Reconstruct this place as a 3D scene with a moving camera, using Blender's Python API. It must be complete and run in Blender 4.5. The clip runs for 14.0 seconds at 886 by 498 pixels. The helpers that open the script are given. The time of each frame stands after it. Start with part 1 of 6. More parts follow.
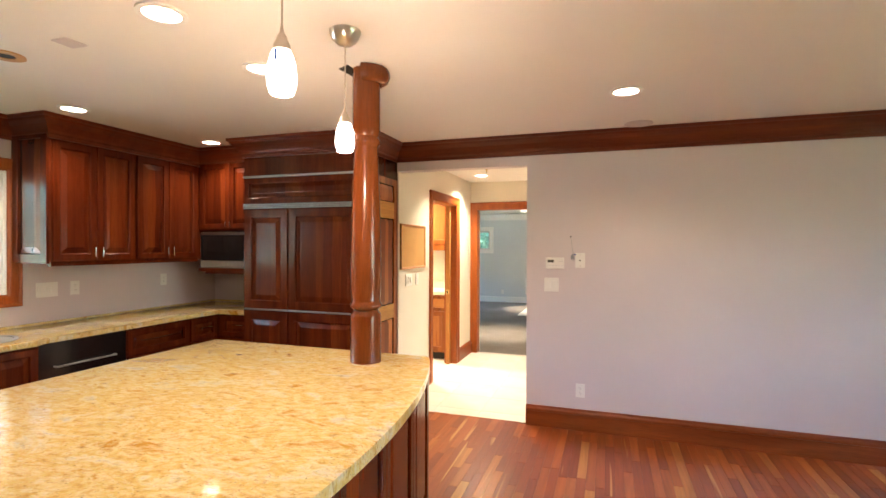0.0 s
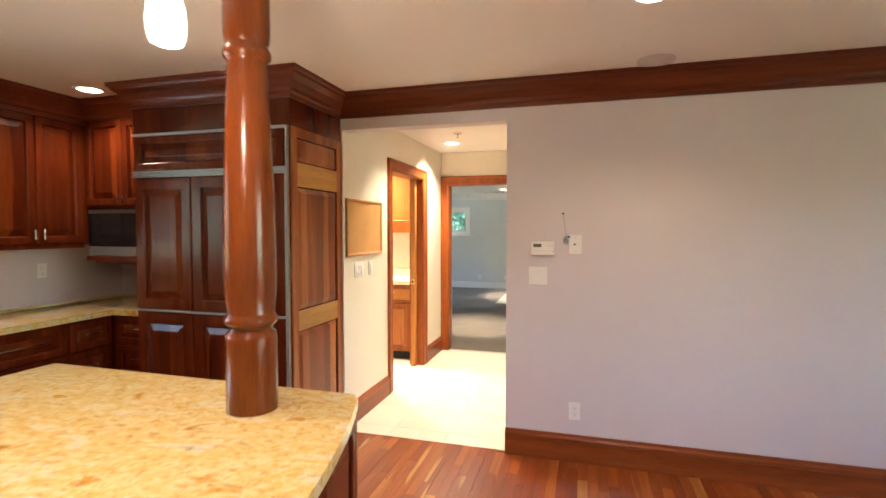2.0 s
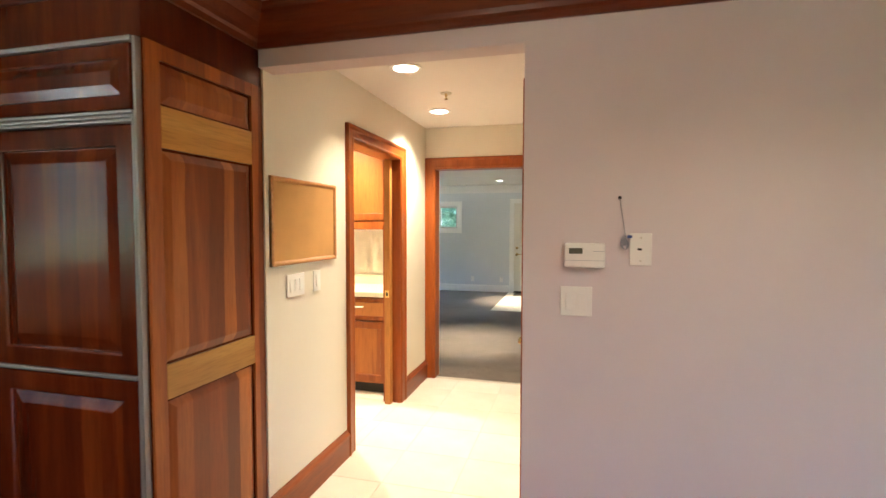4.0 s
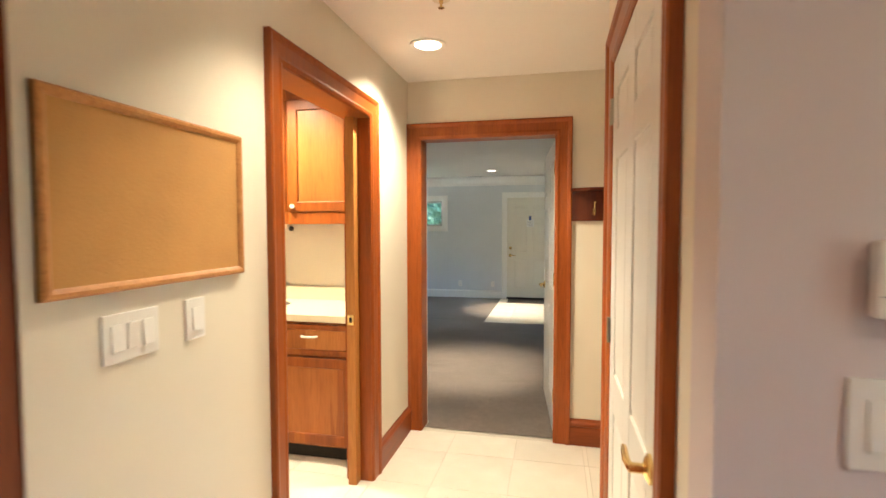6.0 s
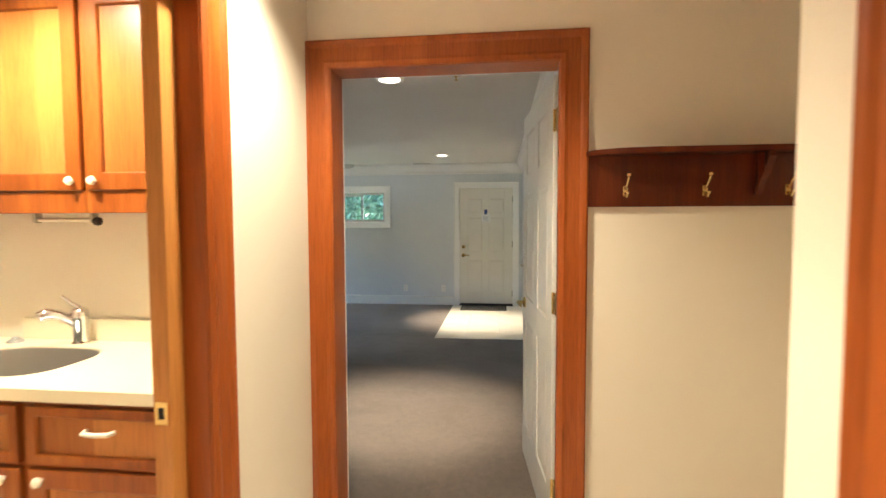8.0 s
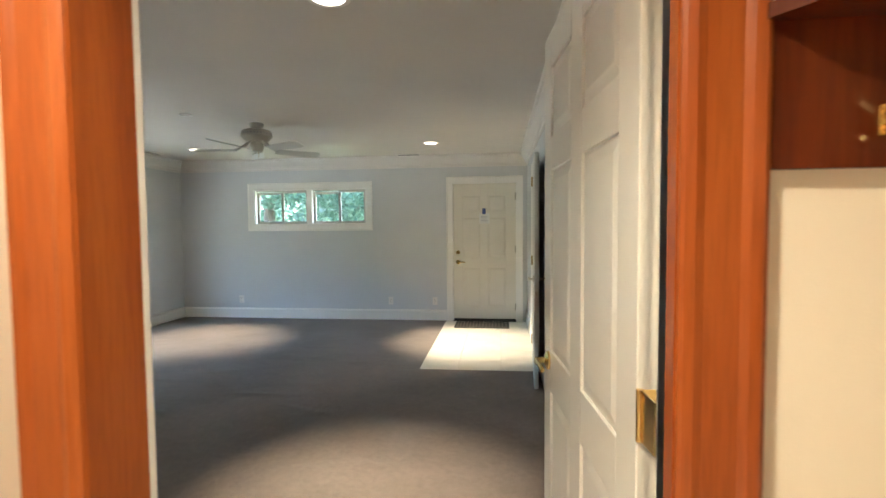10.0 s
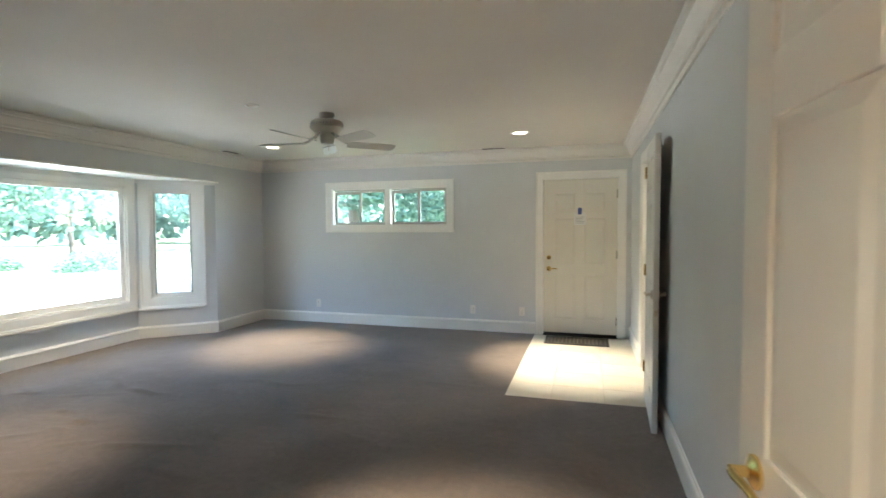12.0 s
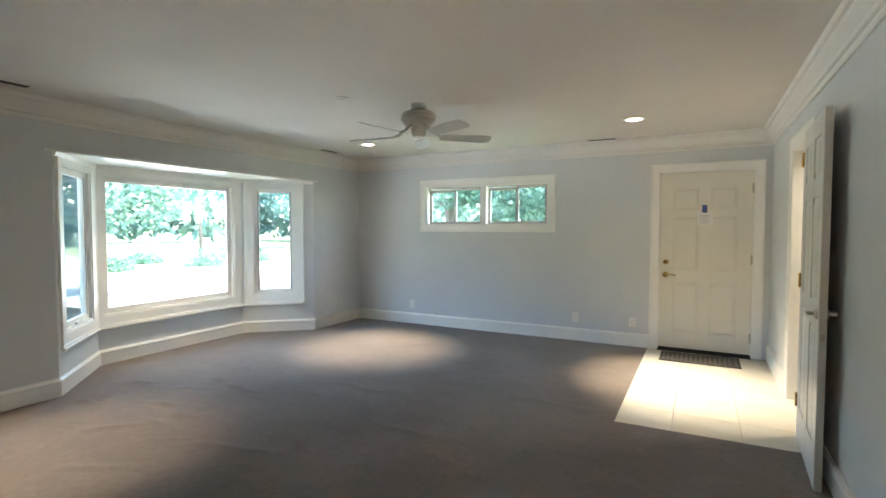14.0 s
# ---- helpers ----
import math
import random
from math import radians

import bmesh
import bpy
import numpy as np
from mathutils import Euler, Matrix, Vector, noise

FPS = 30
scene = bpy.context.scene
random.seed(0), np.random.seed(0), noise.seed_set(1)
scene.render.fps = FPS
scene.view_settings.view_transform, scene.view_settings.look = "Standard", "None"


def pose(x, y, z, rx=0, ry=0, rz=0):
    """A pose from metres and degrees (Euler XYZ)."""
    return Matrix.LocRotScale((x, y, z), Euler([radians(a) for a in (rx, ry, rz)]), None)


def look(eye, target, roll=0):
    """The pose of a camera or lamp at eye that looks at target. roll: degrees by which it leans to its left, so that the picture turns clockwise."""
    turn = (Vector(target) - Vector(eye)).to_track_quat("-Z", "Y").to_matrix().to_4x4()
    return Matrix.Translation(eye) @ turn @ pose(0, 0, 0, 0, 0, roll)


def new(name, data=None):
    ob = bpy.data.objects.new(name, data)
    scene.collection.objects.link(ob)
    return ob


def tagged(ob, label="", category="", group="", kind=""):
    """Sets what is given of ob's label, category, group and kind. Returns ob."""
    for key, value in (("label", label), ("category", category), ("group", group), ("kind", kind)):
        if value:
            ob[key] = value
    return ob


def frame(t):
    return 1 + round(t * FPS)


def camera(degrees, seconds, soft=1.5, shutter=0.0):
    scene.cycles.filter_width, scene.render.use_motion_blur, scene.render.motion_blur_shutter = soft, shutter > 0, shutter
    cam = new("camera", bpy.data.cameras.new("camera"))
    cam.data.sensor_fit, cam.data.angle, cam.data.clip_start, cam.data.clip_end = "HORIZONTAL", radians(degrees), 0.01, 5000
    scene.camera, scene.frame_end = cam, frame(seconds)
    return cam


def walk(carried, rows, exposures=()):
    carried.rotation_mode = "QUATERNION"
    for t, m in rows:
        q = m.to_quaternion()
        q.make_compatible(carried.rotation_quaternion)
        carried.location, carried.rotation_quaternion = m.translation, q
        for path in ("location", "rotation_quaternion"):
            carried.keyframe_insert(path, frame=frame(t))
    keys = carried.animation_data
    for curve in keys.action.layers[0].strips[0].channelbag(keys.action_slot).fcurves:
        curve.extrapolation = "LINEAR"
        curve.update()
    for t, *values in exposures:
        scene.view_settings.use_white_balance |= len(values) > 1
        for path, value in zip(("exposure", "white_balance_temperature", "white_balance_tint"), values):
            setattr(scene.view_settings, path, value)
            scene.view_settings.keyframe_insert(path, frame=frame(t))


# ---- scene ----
cam = camera(83.8, 14.0, shutter=0.5)
PATH = [
    (0, (0.052, -0.259, 1.548), (-0.583, 1.638, 1.536), 0.2),
    (0.5, (0.014, -0.111, 1.555), (-0.6, 1.792, 1.505), 0.2),
    (1, (-0.035, 0.118, 1.537), (-0.612, 2.032, 1.488), 0.1),
    (1.5, (-0.075, 0.39, 1.537), (-0.645, 2.306, 1.453), 0.1),
    (2, (-0.113, 0.734, 1.532), (-0.665, 2.655, 1.45), 0.0),
    (2.5, (-0.174, 1.065, 1.532), (-0.711, 2.989, 1.437), 0.0),
    (3, (-0.241, 1.382, 1.537), (-0.766, 3.309, 1.442), 0.1),
    (5.5, (-0.727, 2.991, 1.481), (-1.24, 4.922, 1.387), 0.1),
    (6, (-0.831, 3.329, 1.472), (-1.273, 5.277, 1.377), -0.1),
    (6.5, (-0.921, 3.671, 1.456), (-1.313, 5.629, 1.341), -0.0),
    (7, (-0.994, 4.003, 1.456), (-1.312, 5.974, 1.342), -0.0),
    (7.5, (-1.037, 4.357, 1.451), (-1.291, 6.338, 1.343), -0.1),
    (8, (-1.059, 4.708, 1.443), (-1.291, 6.691, 1.335), -0.2),
    (10.5, (-1.088, 6.205, 1.421), (-1.324, 8.189, 1.329), -0.6),
    (11, (-1.135, 6.385, 1.407), (-1.436, 8.361, 1.325), -0.5),
    (11.5, (-1.173, 6.545, 1.43), (-1.604, 8.495, 1.338), -0.5),
    (12, (-1.216, 6.662, 1.419), (-1.778, 8.58, 1.331), -0.3),
    (12.5, (-1.273, 6.789, 1.403), (-1.961, 8.664, 1.318), -0.1),
    (13, (-1.3, 6.888, 1.425), (-2.075, 8.73, 1.335), -0.1),
    (13.5, (-1.322, 6.981, 1.413), (-2.182, 8.784, 1.327), -0.0),
    (14, (-1.344, 7.04, 1.408), (-2.27, 8.811, 1.322), -0.0),
]
EXPOSURE = [(0.0, 4.93), (3.0, 4.75), (6.0, 4.42), (8.0, 4.38), (10.3, 4.5), (12.5, 4.6), (14.0, 4.6)]
walk(cam, [(t, look(eye, target, roll)) for t, eye, target, roll in PATH], EXPOSURE)

# ---------------- world, sun and exposure ----------------
world = bpy.data.worlds.new("sky")
scene.world = world
world.use_nodes = True
wn = world.node_tree
sky = wn.nodes.new("ShaderNodeTexSky")
sky.sky_type, sky.sun_disc = "NISHITA", False
sky.sun_elevation, sky.sun_rotation = radians(56), radians(60)
wn.nodes["Background"].inputs[1].default_value = 0.15
wn.links.new(sky.outputs[0], wn.nodes["Background"].inputs[0])

sun = new("sun", bpy.data.lights.new("sun", "SUN"))
sun.data.energy, sun.data.angle, sun.data.color = 3.7, radians(4), (1.0, 0.95, 0.87)
sun.matrix_world = look((0, 0, 0), (-math.sin(radians(60)) * math.cos(radians(56)), -math.cos(radians(60)) * math.cos(radians(56)), -math.sin(radians(56))))


WARM = (1.0, 0.75, 0.55)
SOFT = (1.0, 0.86, 0.635)


def can_light(x, y, z, watts, colour=WARM, cone=105, blend=0.7, aim=(0.0, 0.0)):
    """Recessed ceiling light: a white trim ring, a glowing lens and a spot lamp under it, aimed to a point on the floor off its axis."""
    thing = tagged(new("recessed_light"), "round white recessed ceiling light, switched on", "ceiling light", "recessed ceiling lights")
    thing.location = (x, y, z)
    bm = bmesh.new()
    ring(bm, 0.074, 0.098, -0.008, 0.004, 32)
    part("trim_ring", bm, WHITE_TRIM, thing)
    bm = bmesh.new()
    disc(bm, 0.075, -0.003, 32)
    part("lens", bm, GLOW, thing, "glowing frosted lens")
    lamp = new("recessed_lamp", bpy.data.lights.new("recessed_lamp", "SPOT"))
    lamp.data.energy, lamp.data.color, lamp.data.spot_size, lamp.data.spot_blend = watts, colour, radians(cone), blend
    lamp.data.shadow_soft_size = 0.06
    lamp.matrix_world = look((x, y, z - 0.015), (x + aim[0], y + aim[1], 0.0))
    return thing


# ---------------- mesh helpers ----------------
def link_mesh(name, bm, material):
    bmesh.ops.recalc_face_normals(bm, faces=bm.faces)
    me = bpy.data.meshes.new(name)
    bm.to_mesh(me)
    bm.free()
    if material:
        me.materials.append(material)
    return new(name, me)


def part(name, bm, material, parent, label="", m=None, smooth=False):
    ob = link_mesh(name, bm, material)
    ob.parent = parent
    if m is not None:
        ob.matrix_basis = m
    if label:
        tagged(ob, label)
    if smooth:
        shade(ob)
    return ob


def shade(ob, angle=40):
    me = ob.data
    bm = bmesh.new()
    bm.from_mesh(me)
    for f in bm.faces:
        f.smooth = True
    for e in bm.edges:
        if len(e.link_faces) == 2:
            e.smooth = e.calc_face_angle(0) < radians(angle)
    bm.to_mesh(me)
    bm.free()
    return ob


def structure(name, bm, material, label, category="", smooth=False):
    ob = tagged(link_mesh(name, bm, material), label, category or name.split("_")[0], "", "structure")
    if smooth:
        shade(ob)
    return ob


def box(bm, x0, x1, y0, y1, z0, z1, bevel=0.0, seg=2):
    made = bmesh.ops.create_cube(bm, size=1.0)["verts"]
    for v in made:
        v.co = Vector(((x0 + x1) / 2 + v.co.x * (x1 - x0), (y0 + y1) / 2 + v.co.y * (y1 - y0), (z0 + z1) / 2 + v.co.z * (z1 - z0)))
    if bevel > 0:
        edges = list({e for v in made for e in v.link_edges})
        bmesh.ops.bevel(bm, geom=edges, offset=bevel, segments=seg, affect="EDGES", profile=0.6)
    return bm


def boxes(*items, bevel=0.0):
    bm = bmesh.new()
    for it in items:
        box(bm, *it, bevel=bevel)
    return bm


def lathe(bm, profile, seg=32, centre=(0, 0, 0), axis="z", a0=0.0, a1=360.0):
    """A turned body from (radius, height) pairs."""
    full = abs(a1 - a0) > 359.9
    n = seg if full else seg + 1
    rows = []
    for r, h in profile:
        row = []
        for i in range(n):
            a = radians(a0 + (a1 - a0) * i / seg)
            p = (r * math.cos(a), r * math.sin(a), h)
            if axis == "y":
                p = (p[0], p[2], p[1])
            elif axis == "x":
                p = (p[2], p[0], p[1])
            row.append(bm.verts.new(Vector(p) + Vector(centre)))
        rows.append(row)
    for a, b in zip(rows, rows[1:]):
        for i in range(seg):
            j = (i + 1) % n
            bm.faces.new((a[i], a[j], b[j], b[i]))
    for row, end in ((rows[0], 0), (rows[-1], 1)):
        if full and profile[-end][0] > 1e-4:
            bm.faces.new(row)
    if not full:
        for k in (0, -1):
            bm.faces.new([row[k] for row in rows])
    return bm


def ring(bm, r0, r1, z0, z1, seg=32):
    prof = [(r0, z0), (r1, z0), (r1, z1), (r0, z1)]
    rows = [[bm.verts.new((r * math.cos(2 * math.pi * i / seg), r * math.sin(2 * math.pi * i / seg), z)) for i in range(seg)] for r, z in prof]
    for k in range(4):
        a, b = rows[k], rows[(k + 1) % 4]
        for i in range(seg):
            j = (i + 1) % seg
            bm.faces.new((a[i], a[j], b[j], b[i]))
    return bm


def disc(bm, r, z, seg=32):
    bm.faces.new([bm.verts.new((r * math.cos(2 * math.pi * i / seg), r * math.sin(2 * math.pi * i / seg), z)) for i in range(seg)])
    return bm


def tube(bm, pts, r, seg=10):
    """A round bar along a polyline."""
    pts = [Vector(p) for p in pts]
    rows = []
    for i, p in enumerate(pts):
        t = (pts[min(i + 1, len(pts) - 1)] - pts[max(i - 1, 0)]).normalized()
        u = t.orthogonal().normalized() if i == 0 else (u - t * u.dot(t)).normalized()
        w = t.cross(u)
        rr = r[i] if isinstance(r, (list, tuple)) else r
        rows.append([bm.verts.new(p + rr * (math.cos(2 * math.pi * k / seg) * u + math.sin(2 * math.pi * k / seg) * w)) for k in range(seg)])
    for a, b in zip(rows, rows[1:]):
        for k in range(seg):
            j = (k + 1) % seg
            bm.faces.new((a[k], a[j], b[j], b[k]))
    bm.faces.new(rows[0])
    bm.faces.new(rows[-1])
    return bm


def sweep(bm, pts, n, profile, closed=False):
    """A moulding along a flat polyline with mitred corners. n: the plane's normal. profile: (across, out) pairs, across counted
    along tangent x n and out along n."""
    pts = [Vector(p) for p in pts]
    n = Vector(n).normalized()
    cnt = len(pts)
    rows = []
    for i, p in enumerate(pts):
        ts = []
        if closed or i > 0:
            ts.append((p - pts[i - 1]).normalized())
        if closed or i < cnt - 1:
            ts.append((pts[(i + 1) % cnt] - p).normalized())
        sides = [t.cross(n) for t in ts]
        s = sum(sides, Vector()).normalized()
        s = s / max(0.2, s.dot(sides[0]))
        rows.append([bm.verts.new(p + s * a + n * o) for a, o in profile])
    k = len(profile)
    for i in range(cnt if closed else cnt - 1):
        a, b = rows[i], rows[(i + 1) % cnt]
        for j in range(k):
            bm.faces.new((a[j], a[(j + 1) % k], b[(j + 1) % k], b[j]))
    if not closed:
        bm.faces.new(rows[0])
        bm.faces.new(rows[-1])
    return bm


def wall_with_holes(bm, axis, a0, a1, t0, t1, z0, z1, holes=()):
    """A wall along an axis from a0 to a1, t0 to t1 thick, with real openings (a, b, bottom, top)."""
    def put(p, q, lo, hi):
        if q - p > 1e-4 and hi - lo > 1e-4:
            box(bm, *((p, q, t0, t1) if axis == "x" else (t0, t1, p, q)), lo, hi)
    at = a0
    for p, q, lo, hi in sorted(holes):
        put(at, p, z0, z1)
        put(p, q, z0, lo)
        put(p, q, hi, z1)
        at = q
    put(at, a1, z0, z1)
    return bm


# ---------------- materials ----------------
def mat_base(name):
    m = bpy.data.materials.new(name)
    m.use_nodes = True
    return m, m.node_tree.nodes, m.node_tree.links, m.node_tree.nodes["Principled BSDF"]


def node(nodes, kind, **inputs):
    n = nodes.new(kind)
    for k, v in inputs.items():
        n.inputs[k].default_value = v
    return n


def ramp(nodes, stops):
    r = nodes.new("ShaderNodeValToRGB")
    while len(r.color_ramp.elements) < len(stops):
        r.color_ramp.elements.new(0.5)
    for e, (p, c) in zip(r.color_ramp.elements, stops):
        e.position, e.color = p, (*c, 1)
    return r


def mixer(nodes, links, a, b, fac, mode="MIX"):
    m = nodes.new("ShaderNodeMix")
    m.data_type, m.blend_type = "RGBA", mode
    for sock, v in ((m.inputs[6], a), (m.inputs[7], b), (m.inputs[0], fac)):
        if isinstance(v, bpy.types.NodeSocket):
            links.new(v, sock)
        else:
            sock.default_value = (*v, 1) if isinstance(v, tuple) else v
    return m.outputs[2]


def plain(name, colour, rough=0.5, metal=0.0, vary=0.06, grain=40.0, bump=0.05, coat=0.0, large=1.3):
    """A painted, metal or plastic surface with mottling at two scales and a fine relief."""
    m, n, l, b = mat_base(name)
    tc = n.new("ShaderNodeTexCoord")
    big, fine = node(n, "ShaderNodeTexNoise", Scale=large, Detail=3.0), node(n, "ShaderNodeTexNoise", Scale=grain, Detail=5.0)
    l.new(tc.outputs["Object"], big.inputs["Vector"])
    l.new(tc.outputs["Object"], fine.inputs["Vector"])
    lo = tuple(c * (1 - vary) for c in colour)
    hi = tuple(min(1, c * (1 + vary)) for c in colour)
    r = ramp(n, [(0.3, lo), (0.7, hi)])
    l.new(big.outputs["Fac"], r.inputs[0])
    col = mixer(n, l, r.outputs[0], fine.outputs["Color"], vary * 0.35, "OVERLAY")
    l.new(col, b.inputs["Base Color"])
    b.inputs["Metallic"].default_value = metal
    rr = node(n, "ShaderNodeMapRange", **{"To Min": rough * 0.85, "To Max": min(1, rough * 1.15)})
    l.new(fine.outputs["Fac"], rr.inputs["Value"])
    l.new(rr.outputs[0], b.inputs["Roughness"])
    b.inputs["Coat Weight"].default_value = coat
    if bump:
        bp = node(n, "ShaderNodeBump", Strength=bump, Distance=0.004)
        l.new(fine.outputs["Fac"], bp.inputs["Height"])
        l.new(bp.outputs[0], b.inputs["Normal"])
    return m


def wood(name, dark, mid, light, rough=0.33, staves=0.0, axis="z", coat=0.06, contrast=1.0, object_vary=0.25, stave_mix=0.55):
    """Varnished wood: long grain along an axis, pores, figure, and glued staves of differing tone."""
    m, n, l, b = mat_base(name)
    tc, info = n.new("ShaderNodeTexCoord"), n.new("ShaderNodeObjectInfo")
    shift = node(n, "ShaderNodeVectorMath")
    shift.operation = "MULTIPLY_ADD"
    shift.inputs[1].default_value = (37, 23, 11)
    l.new(info.outputs["Random"], shift.inputs[0])
    l.new(tc.outputs["Object"], shift.inputs[2])
    stretch = {"z": (1, 1, 0.07), "x": (0.07, 1, 1), "y": (1, 0.07, 1)}[axis]
    mp = node(n, "ShaderNodeMapping", Scale=stretch)
    l.new(shift.outputs[0], mp.inputs["Vector"])
    figure = node(n, "ShaderNodeTexNoise", Scale=9.0, Detail=6.0, Roughness=0.6, Distortion=0.7)
    pores = node(n, "ShaderNodeTexNoise", Scale=130.0, Detail=3.0)
    for t in (figure, pores):
        l.new(mp.outputs[0], t.inputs["Vector"])
    fac = figure.outputs["Fac"]
    if staves:
        sep = n.new("ShaderNodeSeparateXYZ")
        l.new(tc.outputs["Object"], sep.inputs[0])
        add = node(n, "ShaderNodeMath")
        pair = {"z": ("X", "Y"), "x": ("Y", "Z"), "y": ("X", "Z")}[axis]
        l.new(sep.outputs[pair[0]], add.inputs[0])
        l.new(sep.outputs[pair[1]], add.inputs[1])
        wav = node(n, "ShaderNodeTexNoise", Scale=3.5, Detail=4.0, Distortion=0.8)
        l.new(mp.outputs[0], wav.inputs["Vector"])
        bend = node(n, "ShaderNodeMath")
        bend.operation = "MULTIPLY_ADD"
        bend.inputs[1].default_value = staves * 1.6
        l.new(wav.outputs["Fac"], bend.inputs[0])
        l.new(add.outputs[0], bend.inputs[2])
        add = bend
        div = node(n, "ShaderNodeMath")
        div.operation = "DIVIDE"
        div.inputs[1].default_value = staves
        l.new(add.outputs[0], div.inputs[0])
        fl = node(n, "ShaderNodeMath")
        fl.operation = "FLOOR"
        l.new(div.outputs[0], fl.inputs[0])
        more = node(n, "ShaderNodeMath")
        more.operation = "MULTIPLY_ADD"
        more.inputs[1].default_value = 91.7
        l.new(info.outputs["Random"], more.inputs[0])
        l.new(fl.outputs[0], more.inputs[2])
        wh = n.new("ShaderNodeTexWhiteNoise")
        wh.noise_dimensions = "1D"
        l.new(more.outputs[0], wh.inputs["W"])
        mx = node(n, "ShaderNodeMix", Factor=stave_mix)
        l.new(fac, mx.inputs[2])
        l.new(wh.outputs["Value"], mx.inputs[3])
        fac = mx.outputs[0]
    r = ramp(n, [(0.5 - 0.27 / contrast, dark), (0.5, mid), (0.5 + 0.27 / contrast, light)])
    l.new(fac, r.inputs[0])
    pr = ramp(n, [(0.35, (0.55, 0.5, 0.45)), (0.55, (1, 1, 1))])
    l.new(pores.outputs["Fac"], pr.inputs[0])
    col = mixer(n, l, r.outputs[0], pr.outputs[0], 0.35, "MULTIPLY")
    tone = node(n, "ShaderNodeMapRange", **{"To Min": 1 - object_vary, "To Max": 1 + object_vary})
    l.new(info.outputs["Random"], tone.inputs["Value"])
    hsv = n.new("ShaderNodeHueSaturation")
    l.new(tone.outputs[0], hsv.inputs["Value"])
    l.new(col, hsv.inputs["Color"])
    l.new(hsv.outputs[0], b.inputs["Base Color"])
    rr = node(n, "ShaderNodeMapRange", **{"To Min": rough * 0.8, "To Max": rough * 1.4})
    l.new(figure.outputs["Fac"], rr.inputs["Value"])
    l.new(rr.outputs[0], b.inputs["Roughness"])
    b.inputs["Coat Weight"].default_value, b.inputs["Coat Roughness"].default_value = coat, 0.15
    b.inputs["Specular IOR Level"].default_value = 0.32
    bp = node(n, "ShaderNodeBump", Strength=0.12, Distance=0.002)
    l.new(pores.outputs["Fac"], bp.inputs["Height"])
    l.new(bp.outputs[0], b.inputs["Normal"])
    return m


def granite():
    m, n, l, b = mat_base("yellow_granite")
    tc = n.new("ShaderNodeTexCoord")
    mp = node(n, "ShaderNodeMapping", Scale=(1.0, 1.7, 1.0), Rotation=(0, 0, radians(-28)))
    l.new(tc.outputs["Object"], mp.inputs["Vector"])
    cloud = node(n, "ShaderNodeTexNoise", Scale=4.4, Detail=9.0, Roughness=0.7, Distortion=0.5)
    vein = node(n, "ShaderNodeTexNoise", Scale=24.0, Detail=12.0, Roughness=0.76, Distortion=0.6)
    speck = node(n, "ShaderNodeTexNoise", Scale=75.0, Detail=4.0, Roughness=0.65)
    grit = node(n, "ShaderNodeTexVoronoi", Scale=190.0)
    for t in (cloud, vein, speck, grit):
        l.new(mp.outputs[0], t.inputs["Vector"])
    base = ramp(n, [(0.33, (0.56, 0.54, 0.45)), (0.42, (0.72, 0.64, 0.40)), (0.49, (0.66, 0.50, 0.19)), (0.56, (0.73, 0.63, 0.37)), (0.64, (0.55, 0.32, 0.06))])
    l.new(cloud.outputs["Fac"], base.inputs[0])
    rust = ramp(n, [(0.47, (1, 1, 1)), (0.54, (0.95, 0.80, 0.48)), (0.60, (0.68, 0.46, 0.18)), (0.67, (0.26, 0.19, 0.10))])
    l.new(vein.outputs["Fac"], rust.inputs[0])
    c1 = mixer(n, l, base.outputs[0], rust.outputs[0], 0.62, "MULTIPLY")
    dots = ramp(n, [(0.33, (0.10, 0.075, 0.05)), (0.39, (1, 1, 1))])
    l.new(speck.outputs["Fac"], dots.inputs[0])
    c2 = mixer(n, l, c1, dots.outputs[0], 0.75, "MULTIPLY")
    c3 = mixer(n, l, c2, grit.outputs["Color"], 0.07, "OVERLAY")
    l.new(c3, b.inputs["Base Color"])
    b.inputs["Roughness"].default_value = 0.13
    b.inputs["Coat Weight"].default_value = 0.3
    return m


def carpet():
    m, n, l, b = mat_base("grey_carpet")
    tc = n.new("ShaderNodeTexCoord")
    big, mid, fine = (node(n, "ShaderNodeTexNoise", Scale=s, Detail=6.0, Roughness=0.65) for s in (1.3, 22.0, 240.0))
    for t in (big, mid, fine):
        l.new(tc.outputs["Object"], t.inputs["Vector"])
    r = ramp(n, [(0.3, (0.175, 0.139, 0.116)), (0.7, (0.250, 0.200, 0.169))])
    l.new(big.outputs["Fac"], r.inputs[0])
    c = mixer(n, l, r.outputs[0], mid.outputs["Fac"], 0.35, "OVERLAY")
    f = ramp(n, [(0.3, (0.55, 0.55, 0.55)), (0.7, (1.0, 1.0, 1.0))])
    l.new(fine.outputs["Fac"], f.inputs[0])
    c = mixer(n, l, c, f.outputs[0], 0.7, "MULTIPLY")
    l.new(c, b.inputs["Base Color"])
    b.inputs["Roughness"].default_value = 0.95
    b.inputs["Specular IOR Level"].default_value = 0.15
    b.inputs["Sheen Weight"].default_value = 0.2
    bp = node(n, "ShaderNodeBump", Strength=0.5, Distance=0.006)
    l.new(fine.outputs["Fac"], bp.inputs["Height"])
    l.new(bp.outputs[0], b.inputs["Normal"])
    return m


